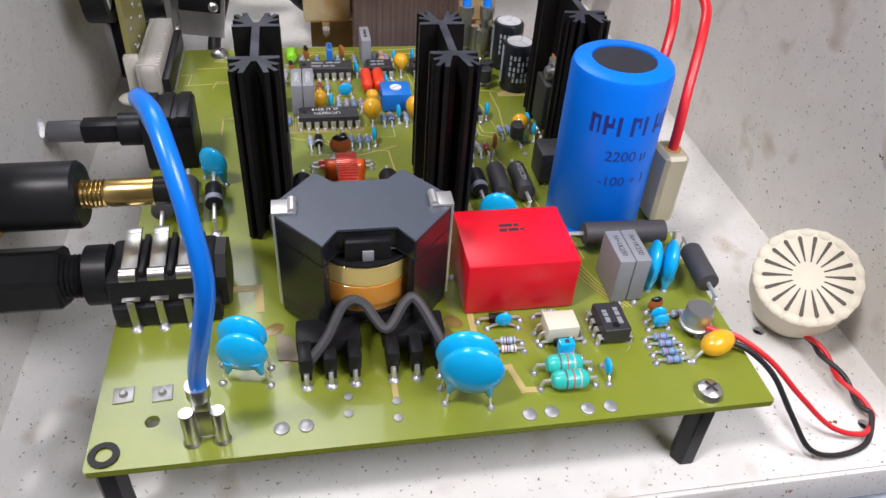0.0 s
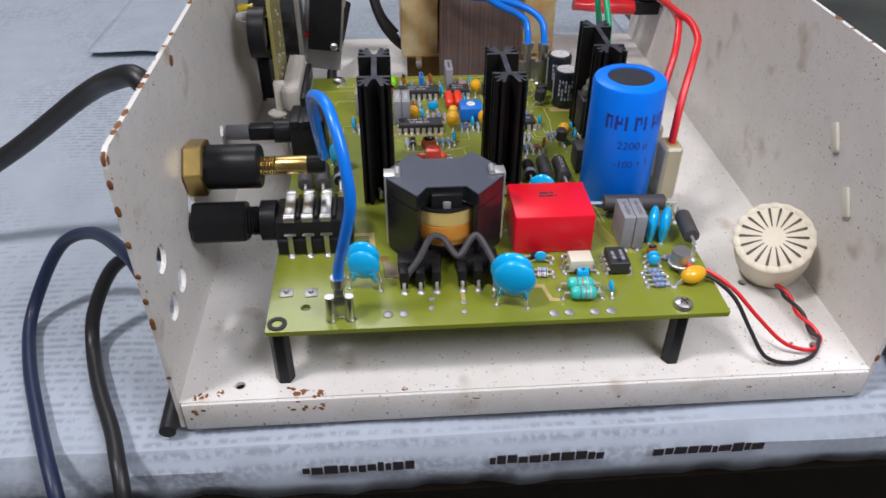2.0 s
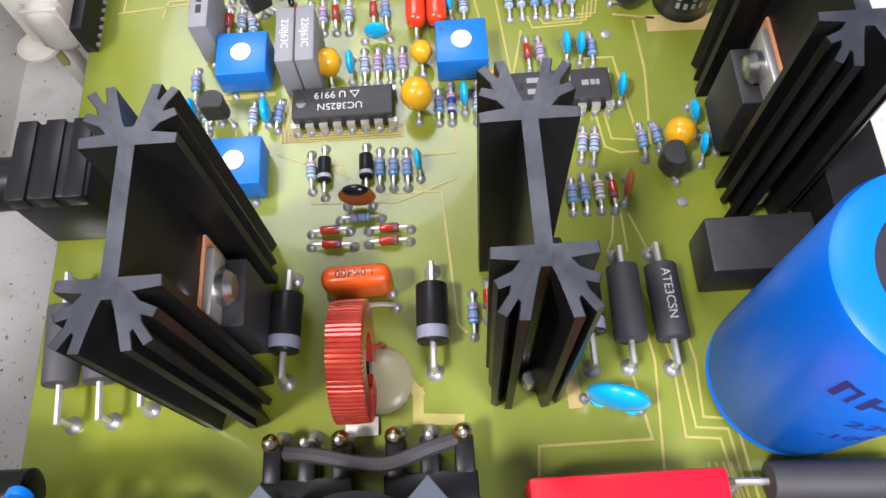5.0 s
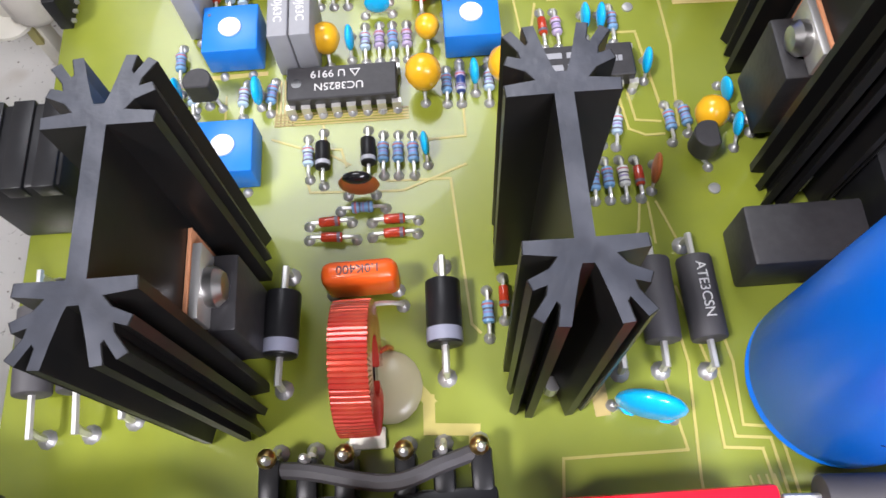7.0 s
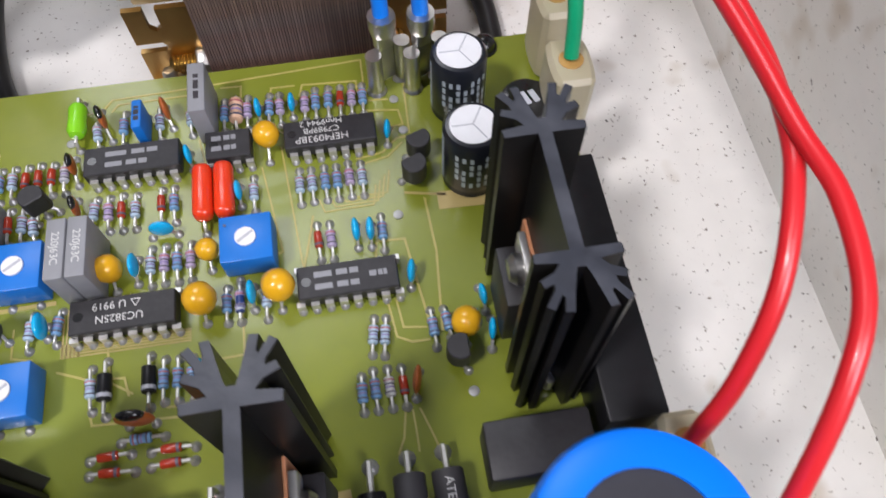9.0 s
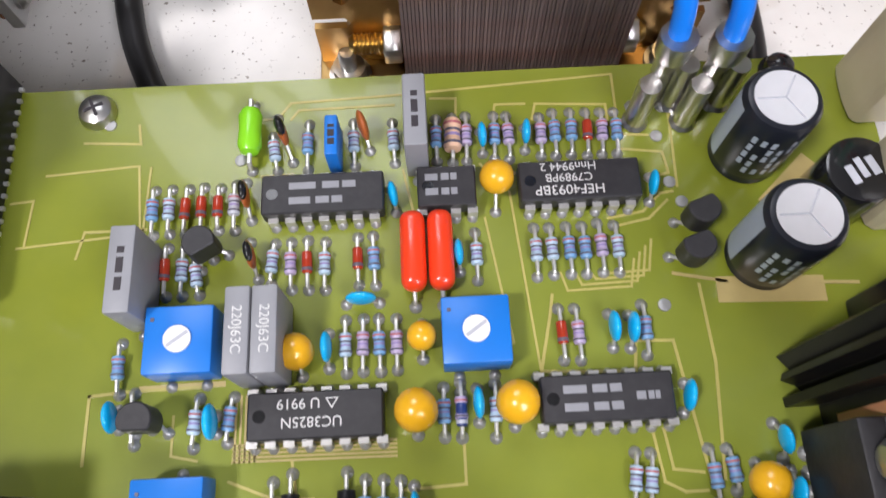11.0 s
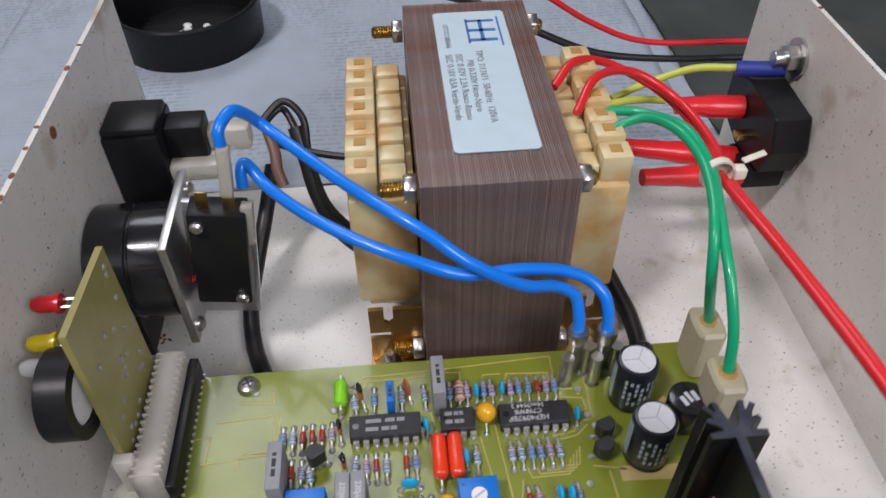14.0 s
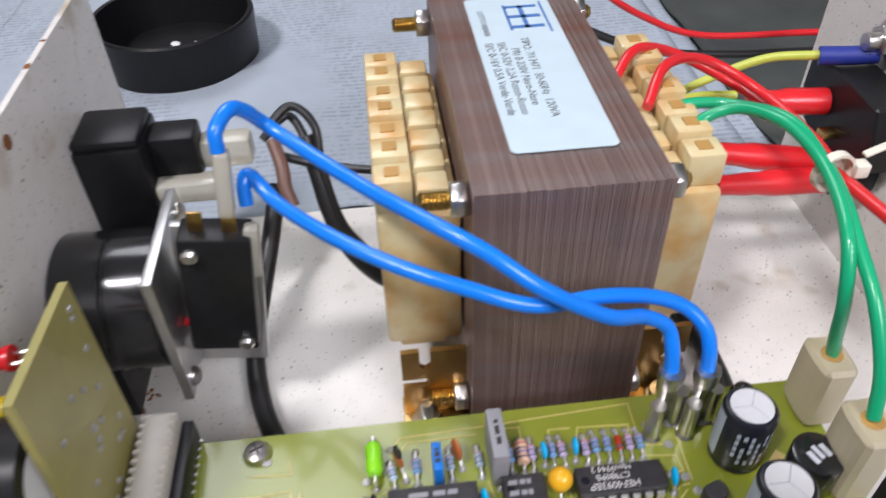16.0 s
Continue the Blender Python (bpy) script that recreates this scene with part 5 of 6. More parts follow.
def silver_can(x, y, r, high, label, lean=0):
    th = thing("electrolytic_capacitor", label, "capacitor", (x, y, Z), 40, "black and silver can capacitors")
    part("sleeve", lathe([(r - 0.5, 0.3), (r, 0.9), (r - 0.25, 1.8), (r, 2.6), (r, high - 1.0), (r - 0.5, high - 0.2), (r - 1.3, high)], 36), "sleeve_navy", th)
    part("top", cyl(r - 1.2, high - 0.2, high + 0.08, 32), "can_top", th, "bright aluminium top with a scored cross")
    for a in (20, 140, 260):
        part("score", box(0, r - 1.6, -0.12, 0.12, high + 0.07, high + 0.12), "res_grey", th).matrix_basis = shift(0, 0, 0, 0, 0, a)
    bm = bmesh.new()
    for k in range(8):
        a, b = math.radians(95 + k * 7), math.radians(102 + k * 7)
        vs = [bm.verts.new(((r + 0.04) * math.cos(t), (r + 0.04) * math.sin(t), z)) for t, z in ((a, 2.6), (b, 2.6), (b, high - 1.2), (a, high - 1.2))]
        bm.faces.new(vs)
    part("stripe", bm, "sleeve_silver", th, "pale grey polarity stripe")
    bm = bmesh.new()
    for row in range(5):
        for k in range(7):
            if (row * 3 + k) % 5 == 0:
                continue
            a = math.radians(186 + k * 15)
            z = 4.2 + row * (high - 7) / 5
            vs = [bm.verts.new(((r + 0.05) * math.cos(t), (r + 0.05) * math.sin(t), zz)) for t, zz in ((a, z), (a + 0.13, z), (a + 0.13, z + 1.5), (a, z + 1.5))]
            bm.faces.new(vs)
    part("print", bm, "sleeve_silver", th, "pale printed marks")


silver_can(117.6, 160.6, 5.5, 17.0, "black-sleeved electrolytic can with bright top and grey stripe")
silver_can(117.2, 143.4, 5.5, 17.0, "black-sleeved electrolytic can with bright top beside the heatsink")
th = thing("drum_choke", "short round black drum choke with scuffed top", "choke", (129.6, 152.4, Z), 0)
part("body", cyl(5.2, 0.3, 10.5, 28, edge=0.6), "black_gloss", th)
bars([(-2.4, -1.2, -1.8, 1.2), (-0.6, 0.4, -1.4, 1.8), (1.0, 2.2, -1.6, 1.4)], "res_grey", th, shift(0, 0, 10.5, 0, 0, 20))

# ---- copper tracks ----
for w, pts in ((1.7, ((59.9, 73.2), (62.9, 69.4), (62.8, 65.3), (69.2, 64.8), (69.0, 60.6))), (0.4, ((97.2, 70), (98.7, 60.1), (81.3, 60.0), (80.7, 54.4))), (0.4, ((99.2, 88), (101.0, 72.4), (99.8, 56), (99.8, 54.2))), (0.4, ((101.2, 84), (103.8, 72.2), (103.8, 60.1), (109.0, 59.6), (110.3, 50))), (0.4, ((102.4, 84), (105.0, 72.1), (105.6, 61.5), (110.4, 61), (111.6, 50))), (0.4, ((105.6, 84), (107.4, 72), (107, 63), (111.8, 62.4), (113, 50)))):
    trace(w, *pts)
for k in range(4):
    trace(0.3, (106.5 + k * 1.1, 56), (108.5 + k * 1.1, 46), (110.8 + k * 1.0, 40.5), (116.0 + k * 1.0, 31.4))
trace(1.5, (79.5, 33), (79.2, 18.4), (81.8, 16.2), (85.0, 16.0), (86.6, 9.4), (89.6, 9.2), mat="bare_copper_trace")
trace(2.0, (24, 47.5), (31, 47.3), (31.4, 40), mat="bare_copper_trace")
trace(1.2, (59.5, 17.5), (59.5, 9.7), mat="bare_copper_trace")
for pts in (((40.5, 170.6), (44.4, 171.0), (46.3, 173.6), (62.9, 174.2), (98.9, 176.3), (98.8, 165.1), (103.3, 164.8)), ((46.4, 170.6), (47.6, 172.2), (63.0, 172.4)), ((69.0, 173.3), (73.1, 173.1), (72.9, 169.3)), ((85.2, 168.6), (85.9, 171.4), (97.3, 170.7), (97.3, 167.8)), ((98.4, 162.6), (105.2, 161.7), (105.7, 158.0), (101.8, 157.2)), ((107.3, 171.0), (106.7, 155.7)), ((95.4, 150.8), (100.8, 151.7), (103.9, 154.6), (105.8, 154.8)), ((97.0, 149.6), (101.6, 150.5), (104.8, 153.4)), ((13.4, 168.0), (22.4, 167.4), (21.9, 170.8)), ((14.2, 148.4), (15.1, 152.6), (24.5, 152.6)), ((79.0, 169.6), (79.4, 171.6), (84.2, 171.5)), ((48.6, 158.8), (46.8, 160.8), (42.0, 160.6)), ((66.2, 150.4), (64.8, 157.2), (64.2, 160.6)), ((76.4, 161.0), (78.6, 158.0)), ((80.2, 160.4), (81.6, 159.2), (84, 159.3))):
    trace(0.4, *pts)
trace(0.35, (8, 162.5), (22.5, 163.5), (23.6, 152))
trace(0.35, (5, 150.5), (24, 152), (24.4, 163))
trace(0.35, (3, 158), (6.5, 158.3), (6.0, 150.6))
for k in range(4):
    trace(0.35, (87.2 + k * 2.2, 142.4), (88 + k * 2.2, 139.6 - k * -0.8), (97.5 + k, 139.8 + k * 0.8), (98.4 + k, 144 + k))
trace(0.35, (76.5, 151.8), (79.4, 132.2), (77, 131.6))
trace(0.35, (80.6, 156), (83.0, 127.6))
trace(0.45, (85.6, 139), (85.0, 136), (83, 127.8), (96.4, 127.2), (97.0, 131.6), (102.4, 131.4), (104.8, 111.6))
trace(0.45, (107.5, 139.6), (108, 128), (106.6, 112))
trace(0.45, (18.6, 127.4), (18.6, 118.0))
trace(0.45, (18.6, 127.4), (24, 127.8), (35, 128))
trace(0.8, (26, 128.1), (37.5, 128.3), mat="bare_copper_trace")
for k in range(5):
    trace(0.3, (39.6 + k * 0.7, 117.4), (39.6 + k * 0.7, 126.4), mat="bare_copper_trace")
    trace(0.3, (39.4, 117.4 + k * 0.55), (62.0, 117.2 + k * 0.55), mat="bare_copper_trace")
trace(0.4, (47.6, 117.0), (48.4, 111.4), (52, 109))
trace(0.4, (39, 114.8), (44.4, 112.6), (50.6, 112), (51.4, 108.8))
trace(0.4, (44.8, 107), (45.4, 104.4), (60.6, 103.6), (71, 107.6))
trace(0.4, (58, 105.6), (68.4, 105.2), (70.0, 80.4), (71.2, 79.0))
trace(0.4, (62.6, 112.6), (71.4, 113), (71.4, 127))
trace(0.4, (99.2, 119.0), (99.8, 113.6), (103.8, 113.0))
trace(0.4, (97.6, 119.0), (98.4, 112.0), (101, 110.6), (104, 110.6))
for k in range(3):
    trace(0.35, (98 + k * 1.3, 98.4), (97.2 + k * 2.2, 94 + k * 0.7), (96.0 + k * 3.4, 91.5))
trace(2.2, (86.4, 86), (87.6, 66.6), mat="bare_copper_trace")
trace(0.35, (30.8, 124), (30.8, 118.6), (34.4, 117.8))
trace(0.5, (104, 141.5), (112, 139.8), (131, 138.8), mat="bare_copper_trace")
trace(4.0, (112, 138.6), (124, 138.2), mat="bare_copper_trace")
trace(2.6, (120.6, 152.6), (127, 158.5), mat="bare_copper_trace")

# ---- solder joints, tinned holes and loose pads ----
for x, y in ((3.6 * 10 + 0.2, 5.6), (41.0, 5.7), (86.2, 2.9), (90.9, 3.0), (98.7, 2.9), (103.7, 2.9)):
    part("solder_pad", lathe([(1.55, 0.0), (1.5, 0.3), (0.9, 0.55), (0, 0.6)], 16, turned(x - 70, y - 89, 0.01)), "solder", board, "round tinned pad")
for x, y in ((49.7, 12.0), (49.5, 7.7), (59.5, 9.7), (59.3, 5.4), (110.2, 100.0), (104.7, 164.5), (101.9, 136.7), (107.0, 153), (105.6, 156.4), (17.2, 171.0), (38.6, 163.6)):
    part("solder_pad", lathe([(1.0, 0.0), (0.95, 0.25), (0, 0.45)], 12, turned(x - 70, y - 89, 0.01)), "solder", board)
for x, y in ((4.8, 17.8), (12.4, 17.4)):
    part("square_pad", box(-2.0, 2.0, -2.0, 2.0, 0.02, 0.3, 0.1, m=turned(x - 70, y - 89, 0, 0, 0, 4)), "solder", board, "square tinned pad")
    part("pin_stub", lathe([(0.9, 0.2), (0.7, 1.2), (0, 1.5)], 10, turned(x - 70, y - 89, 0)), "solder", board)

# ---- panel parts at the side of the case ----
ALONG = turned(0, 0, 0, 0, 90, 0)  # lathe axis laid along x


def jack_socket():
    th = thing("jack_socket", "black plastic jack socket with three silver spring contacts", "socket", (11.5, 46, Z))
    part("body", box(-11.5, 11.5, -7.6, 7.6, 0.4, 12.5, 1.2), "black_plastic", th)
    part("base", box(-11, 12.0, -9.0, 7, 0.2, 6.0, 0.8), "black_plastic", th)
    part("end_cap", prism([(-4, -7), (4, -7), (7.4, -3), (7.4, 3), (4, 7), (-4, 7), (-7.4, 3), (-7.4, -3)], 0, 2.2, m=turned(11.4, 0.6, 7.0, 0, 90, 0)), "black_plastic", th, smooth=False)
    part("bush", cyl(6.8, -5, 0, 24, turned(-11.4, 0.4, 8.2) @ ALONG), "black_plastic", th)
    prof = []
    for k in range(8):
        prof += [(5.0, -k * 1.0), (4.5, -k * 1.0 - 0.5)]
    part("thread", lathe(prof, 20, turned(-16.2, 0.4, 8.2) @ ALONG), "black_plastic", th, "black threaded bush")
    part("nut", prism(hexagon(7.6), -17.5, 0, m=turned(-21.2, 0.4, 8.2) @ ALONG, bevel=0.7), "black_plastic", th, "black hexagonal nut", smooth=False)
    for k in range(3):
        xx = -6.6 + k * 5.9
        bm = box(xx - 1.7, xx + 1.7, 6.2, 8.4, 14.2, 14.9, 0.15)
        box(xx - 1.7, xx + 1.7, -5.0, 6.6, -0.3, 0.3, 0.12, m=turned(0, 0.6, 13.6, 9, 0, 0), bm=bm)
        lathe([(1.75, -1.7), (1.75, 1.7)], 12, turned(xx, -5.6, 12.4) @ ALONG, bm)
        box(xx - 1.9, xx + 1.9, -8.6, -5.2, 7.4, 7.9, 0.12, bm=bm)
        box(xx - 0.8, xx + 0.8, -9.4, -8.9, -0.4, 7.8, 0.1, bm=bm)
        part("contact", bm, "steel", th, "bent silver spring contact")
        part("rib", box(xx + 2.2, xx + 3.5, -6.5, 7, 12.4, 14.0, 0.3), "black_plastic", th)
        PADS.append((11.5 + xx, 36.6, 1.4))


jack_socket()


def fuse_socket():
    th = thing("terminal_socket", "black insulated panel socket with brass nut and long brass stem", "socket", (-4, 54.5, 0))
    part("nut", prism(hexagon(9.8, 0.3), -6.3, 0, m=turned(-17.2, 0, 47) @ ALONG, bevel=0.6), "brass", th, "brass hexagonal nut", smooth=False)
    part("insulator", lathe([(7.2, -17.2), (7.4, -16.5), (7.4, -0.8), (6.8, 0)], 28, turned(0, 0, 47) @ ALONG), "black_plastic", th)
    prof = []
    for k in range(6):
        prof += [(3.2, k * 0.9), (2.85, k * 0.9 + 0.45)]
    prof += [(3.1, 5.8), (3.1, 15.0)]
    part("stem", lathe(prof, 20, turned(0, 0, 47) @ ALONG), "brass", th, "brass stem with a threaded end")
    part("stem_end", lathe([(3.1, 15.0), (3.1, 20.5), (2.4, 20.9)], 20, turned(0, 0, 47) @ ALONG), "anodised_black", th, "dark flattened stem end")


fuse_socket()


def push_switch():
    th = thing("push_switch", "black push switch with grey shaft lying on the board", "switch", (6.5, 107, Z))
    part("body", box(-6.8, 6.8, -7.0, 7.0, 0.3, 16.6, 0.5), "black_plastic", th)
    for k in (-4.6, 0.0, 4.6):
        part("rib", box(k - 1.6, k + 1.6, -7.3, 7.3, 14.0, 17.1, 0.2), "black_plastic", th)
    part("collar", cyl(4.6, -7.0, 0, 24, turned(-6.6, 0, 9.6) @ ALONG), "black_plastic", th)
    part("stem", box(-23.5, -13.4, -2.7, 2.7, 7.0, 12.4, 0.4), "black_plastic", th)
    part("shaft", cyl(3.0, -32.5, -23.5, 20, turned(0, 0, 9.6) @ ALONG, edge=0.4), "shaft_grey", th, "grey plastic shaft end")
    for k in (-4, 0, 4):
        part("pin", cyl(0.4, -0.5, 0.6, 6, turned(5.4, k, 0)), "tinned", th)
        PADS.append((12.5, 107 + k, 1.0))


push_switch()

# ribbon connector and upright indicator board
th = thing("ribbon_connector", "cream ribbed plastic ribbon connector over a black pin header", "connector", (-3.2, 160, Z))
part("header", box(2.9, 5.4, -19, 19, 0.2, 7.5, 0.3), "black_plastic", th, "black pin header")
part("shell", box(-4.4, 2.8, -19.5, 19.5, 0.3, 12.5, 2.8, 4), "grey_beige", th)
rib = None
for k in range(18):
    yy = -18 + k * 2.1
    if rib is None:
        rib = part("rib", box(-4.5, 2.9, -0.45, 0.45, 2.0, 12.2, 0.4), "grey_beige", th)
        rib.matrix_basis = shift(0, yy, 0)
        pin = part("pin", box(5.3, 6.1, -0.3, 0.3, 1.0, 1.6), "tinned", th)
        pin.matrix_basis = shift(0, yy, 0)
    else:
        share("rib", rib, th, shift(0, yy, 0))
        share("pin", pin, th, shift(0, yy, 0))
th = thing("indicator_board", "upright yellow-green circuit board with solder points and indicator lamps", "circuit board", (-10, 162, 20))
part("laminate", prism([(-16, -7), (16, 4), (16.5, 54), (-12, 56)], -0.8, 0.8, m=stand), "bare_laminate", th, smooth=False)
rnd = random.Random(11)
for k in range(26):
    part("solder_point", ball(0.6, 0.8, 0.8, turned(0.9, -9 + 22 * rnd.random(), 9 + 42 * rnd.random() ** 1.6), seg=8, rings=5), "solder", th)
part("edge_clip", box(-1.6, 3.0, -17.5, -14.5, 0, 16, 0.5), "ivory_plastic", th, "cream plastic edge holder")
part("lug", ball(4.5, 4.0, 1.6, turned(-1, -17.5, 1.6), seg=14, rings=7), "ivory_plastic", th, "round cream foot")
part("foot", box(-1.4, 1.4, -15, -11, -19.9, 2.2, 0.3), "ivory_plastic", th)
for name, mat, yy, zz in (("red_lamp", "led_red", 6, 47), ("yellow_lamp", "led_yellow", -2, 43), ("clear_lamp", "led_white", -8, 42)):
    part(name, lathe([(2.4, 0), (2.4, 0.9), (2.0, 1.0), (2.0, 5.0), (1.4, 6.4), (0, 7.0)], 16, turned(-8.0, yy, zz, 0, -90, 0)), mat, th, name.replace("_", " ") + " on wire legs")
    for k in (-1.2, 1.2):
        part("leg", cyl(0.3, -8, -0.8, 6, turned(0, yy + k, zz) @ ALONG), "tinned", th)
ro = part("rotary_ring", lathe([(7.4, -3.4), (10.5, -3.4), (10.5, 3.4), (7.4, 3.4), (7.4, -3.4)], 30, turned(-5.4, -11, 36) @ ALONG), "black_plastic", th, "black ring of a rotary switch")
part("rotary_centre", cyl(7.2, -2.2, 2.2, 24, turned(-5.4, -11, 36) @ ALONG), "white_plastic", ro, "white plastic centre")

# drum, bracket and micro switch
th = thing("motor_drum", "large black plastic drum mounted on an aluminium bracket", "drum", (-16, 211, 0))
part("drum", lathe([(16.2, -11.9), (17.0, -11.2), (17.0, -0.8), (16.4, -0.3), (16.4, 0.2), (17.0, 0.7), (17.0, 10.2), (16.4, 10.8)], 40, turned(0, 0, 37.5) @ ALONG), "black_gloss", th)
part("support", box(-11.5, -6, -6, 10, 0.05, 24, 0.5), "black_plastic", th)
bm = box(11.0, 13.4, -16, 18, 17, 56, 0.3)
box(12.0, 31.5, -1.2, 1.0, 15, 60, 0.3, m=turned(-3.5, 0, 1.5, 0, 7, 0), bm=bm)
part("bracket", bm, "aluminium", th, "grey aluminium angle bracket")
for yy, zz in ((-12, 21), (14, 52)):
    part("screw", lathe([(2.4, 0), (2.4, 0.8), (1.5, 1.7), (0, 1.9)], 14, turned(13.4, yy, zz) @ ALONG), "steel", th, "steel cross-head screw")
micro = thing("micro_switch", "black micro switch with red button and metal terminals", "switch", (-1.5, 209.6, 24))
part("body", box(0, 15.6, -8.6, -0.05, 2.0, 36.5, 0.8), "black_plastic", micro)
micro.matrix_basis = shift(-1.5, 209.6, 26, 0, 7, 0)
for px, pz in ((2.6, 32.5), (12.8, 4.8)):
    part("screw", lathe([(1.9, 0), (1.9, 0.8), (1.2, 1.5), (0, 1.6)], 14, turned(px, -8.6, pz, 90, 0, 0)), "steel", micro, "small steel screw")
part("button", cyl(1.2, 0, 1.8, 12, turned(0.2, -5, 8.5, 0, -90, 0)), "led_red", micro, "red button")
for px in (4.0, 11.0):
    part("terminal", box(px - 1.6, px + 1.6, -5.2, -4.5, 36.3, 41.5, 0.1), "yellow_zinc", micro, "flat metal terminal")
for px in (11.0, 15.6):
    part("insulating_boot", box(px - 1.7, px + 1.7, -6.8, -3.2, 41 if px < 12 else 24, 57 if px < 12 else 38, 0.8), "clear_vinyl", micro, "translucent vinyl terminal boot")

rocker = thing("rocker_switch", "black rocker switch body at the case wall", "switch", (-17, 247, 36))
part("body", box(-10.8, 6, -9.5, 9.5, 0, 26, 1.0), "black_plastic", rocker)
part("top_rib", box(-10.6, 5.8, -9.0, 8.0, 25.9, 28.6, 1.2), "black_plastic", rocker)
part("paddle", box(6, 18, -4, 6, 12, 25.0, 1.0), "black_plastic", rocker)
part("post", box(-6, 4, -6, 6, -36, 1.2, 0.4), "black_plastic", rocker)
part("terminal_boot", box(6, 22, -9, -2.5, 8, 14, 1.2), "clear_vinyl", rocker, "translucent yellowed terminal boot")
part("terminal_boot", box(17.8, 31, -1, 6, 13, 21, 1.2), "clear_vinyl", rocker, "translucent yellowed terminal boot")

# mains inlet with crimped red terminals, and the earth bolt
inlet = thing("mains_inlet", "black moulded mains inlet with red insulated terminals", "socket", (188, 246, 0))
part("body", prism([(z, y) for y, z in [(-15, 39), (4, 37), (19, 42), (19, 57), (6, 61), (-15, 60), (-19, 50)]], -12, -0.1, m=Matrix(((0, 0, 1, 0), (0, 1, 0, 0), (1, 0, 0, 0), (0, 0, 0, 1))), bevel=0.6), "black_plastic", inlet, smooth=False)
part("shelf", box(-14, -0.3, -12, 4, 30, 37.4, 0.8), "black_plastic", inlet)
for (ax, ay, az), (bx, by, bz) in (((-12, 6, 50.5), (-34, 9, 50.5)), ((-13, -8, 33), (-48, -10, 36)), ((-13, 0, 34), (-52, 2, 40))):
    part("terminal_boot", tube([(ax, ay, az), ((ax + bx) / 2, (ay + by) / 2, (az + bz) / 2), (bx, by, bz)], 3.6, 12, 4, radii=[3.9, 3.9, 3.3, 2.9]), "wire_red", inlet, "red insulated crimp terminal")
part("terminal", box(-16, -11, -4, 0, 44, 46, 0.2), "brass", inlet)
earth = thing("earth_bolt", "steel earth bolt with washers through the case wall", "bolt", (188.9, 251, 69))
part("washer", cyl(6.2, -1.2, -0.05, 24, ALONG), "steel", earth)
part("nut", prism(hexagon(4.4), -5.0, -1.2, m=ALONG, bevel=0.3), "steel", earth, smooth=False)
part("bolt_end", lathe([(2.3, -8.5), (2.5, -8.0), (2.5, -5.0)], 16, ALONG), "steel", earth)
part("ring_terminal", tube([(-3.2, 0, -4), (-9, 2, -5), (-17, 5, -6)], 2.6, 12, 4), "print_navy", earth, "dark blue insulated crimp")

# ---- wires ----
def cable(label, mat, r, *runs, group=""):
    th = thing("wire" if r < 2.2 else "cable", label, "wire" if r < 2.2 else "cable", (0, 0, 0), 0, group)
    for pts in runs:
        part("strand", tube(pts, r, 12, 8), mat, th)
    return th


def crimp(x, y, z0, label, lean=0, k=1.0):
    """A tinned push-on terminal standing on the board."""
    th = thing("push_on_terminal", label, "terminal", (x, y, Z), lean, "push-on terminals")
    bm = box(-2.9, 2.9, -0.35, 0.35, 0.6, 7.4, 0.1)
    for s in (-1, 1):
        lathe([(1.15, 0.4), (1.15, 7.6)], 12, turned(s * 2.4, -0.9, 0), bm)
        lathe([(0.7, -0.5), (1.5, 0.2), (1.0, 0.9)], 10, turned(s * 2.4, -0.9, 0), bm)
    box(-1.3, 1.3, -0.8, 0.8, 7.2, 10.4, 0.3, bm=bm)
    lathe([(1.7, 10.0), (1.9, 11.0), (1.9, 13.0)], 12, turned(0, 0, 0), bm)
    bmesh.ops.scale(bm, vec=(k, k, k), verts=list(bm.verts))
    part("crimp", bm, "steel", th)
    PADS.append((x - 2.4, y, 1.3))
    PADS.append((x + 2.4, y, 1.3))


crimp(22.2, 5.6, Z, "tinned push-on terminal with crimped blue wire at the front edge", 0, 1.18)
crimp(104.0, 170.0, Z, "tinned push-on terminal near the rear edge", 28, 1.45)
crimp(111.6, 169.6, Z, "tinned push-on terminal near the rear edge", 28, 1.45)
cable("thick bright blue wire looping from terminal to brass stem", "wire_blue", 1.62, [(22.3, 5.6, 34), (22.9, 5.0, 42), (26, 1.5, 56), (28, 0.5, 67), (27, 3, 78), (25, 8, 85), (22.5, 15, 88), (18.5, 26, 85), (16.5, 38, 76), (16.4, 47, 62), (16.8, 52, 52), (16.8, 54, 50)])
cable("thick blue wire from micro switch to rear board terminal", "wire_blue", 1.6, [(15.8, 205, 81), (16, 206.5, 85), (18.5, 211, 86.8), (21, 214, 84.5), (25, 216, 79), (35, 207, 76), (45, 195, 76), (55, 183, 77), (65, 175, 75), (75, 170, 69), (88, 170, 60), (97, 174, 54.5), (102.6, 174.2, 50.5), (103.8, 172, 46), (104, 170.4, 41)], group="blue wires")
cable("thick blue wire from micro switch to rear board terminal", "wire_blue", 1.6, [(18.4, 206.5, 66), (18.4, 208.5, 70), (20, 209.5, 71.5), (26, 203, 68), (37, 190, 69), (49, 181, 68), (61, 175, 66.5), (74, 172, 63), (88, 175, 60.5), (99, 177, 57), (106.5, 176.4, 53.5), (110.4, 173.6, 50), (111.4, 171.2, 46), (111.6, 169.9, 41)], group="blue wires")
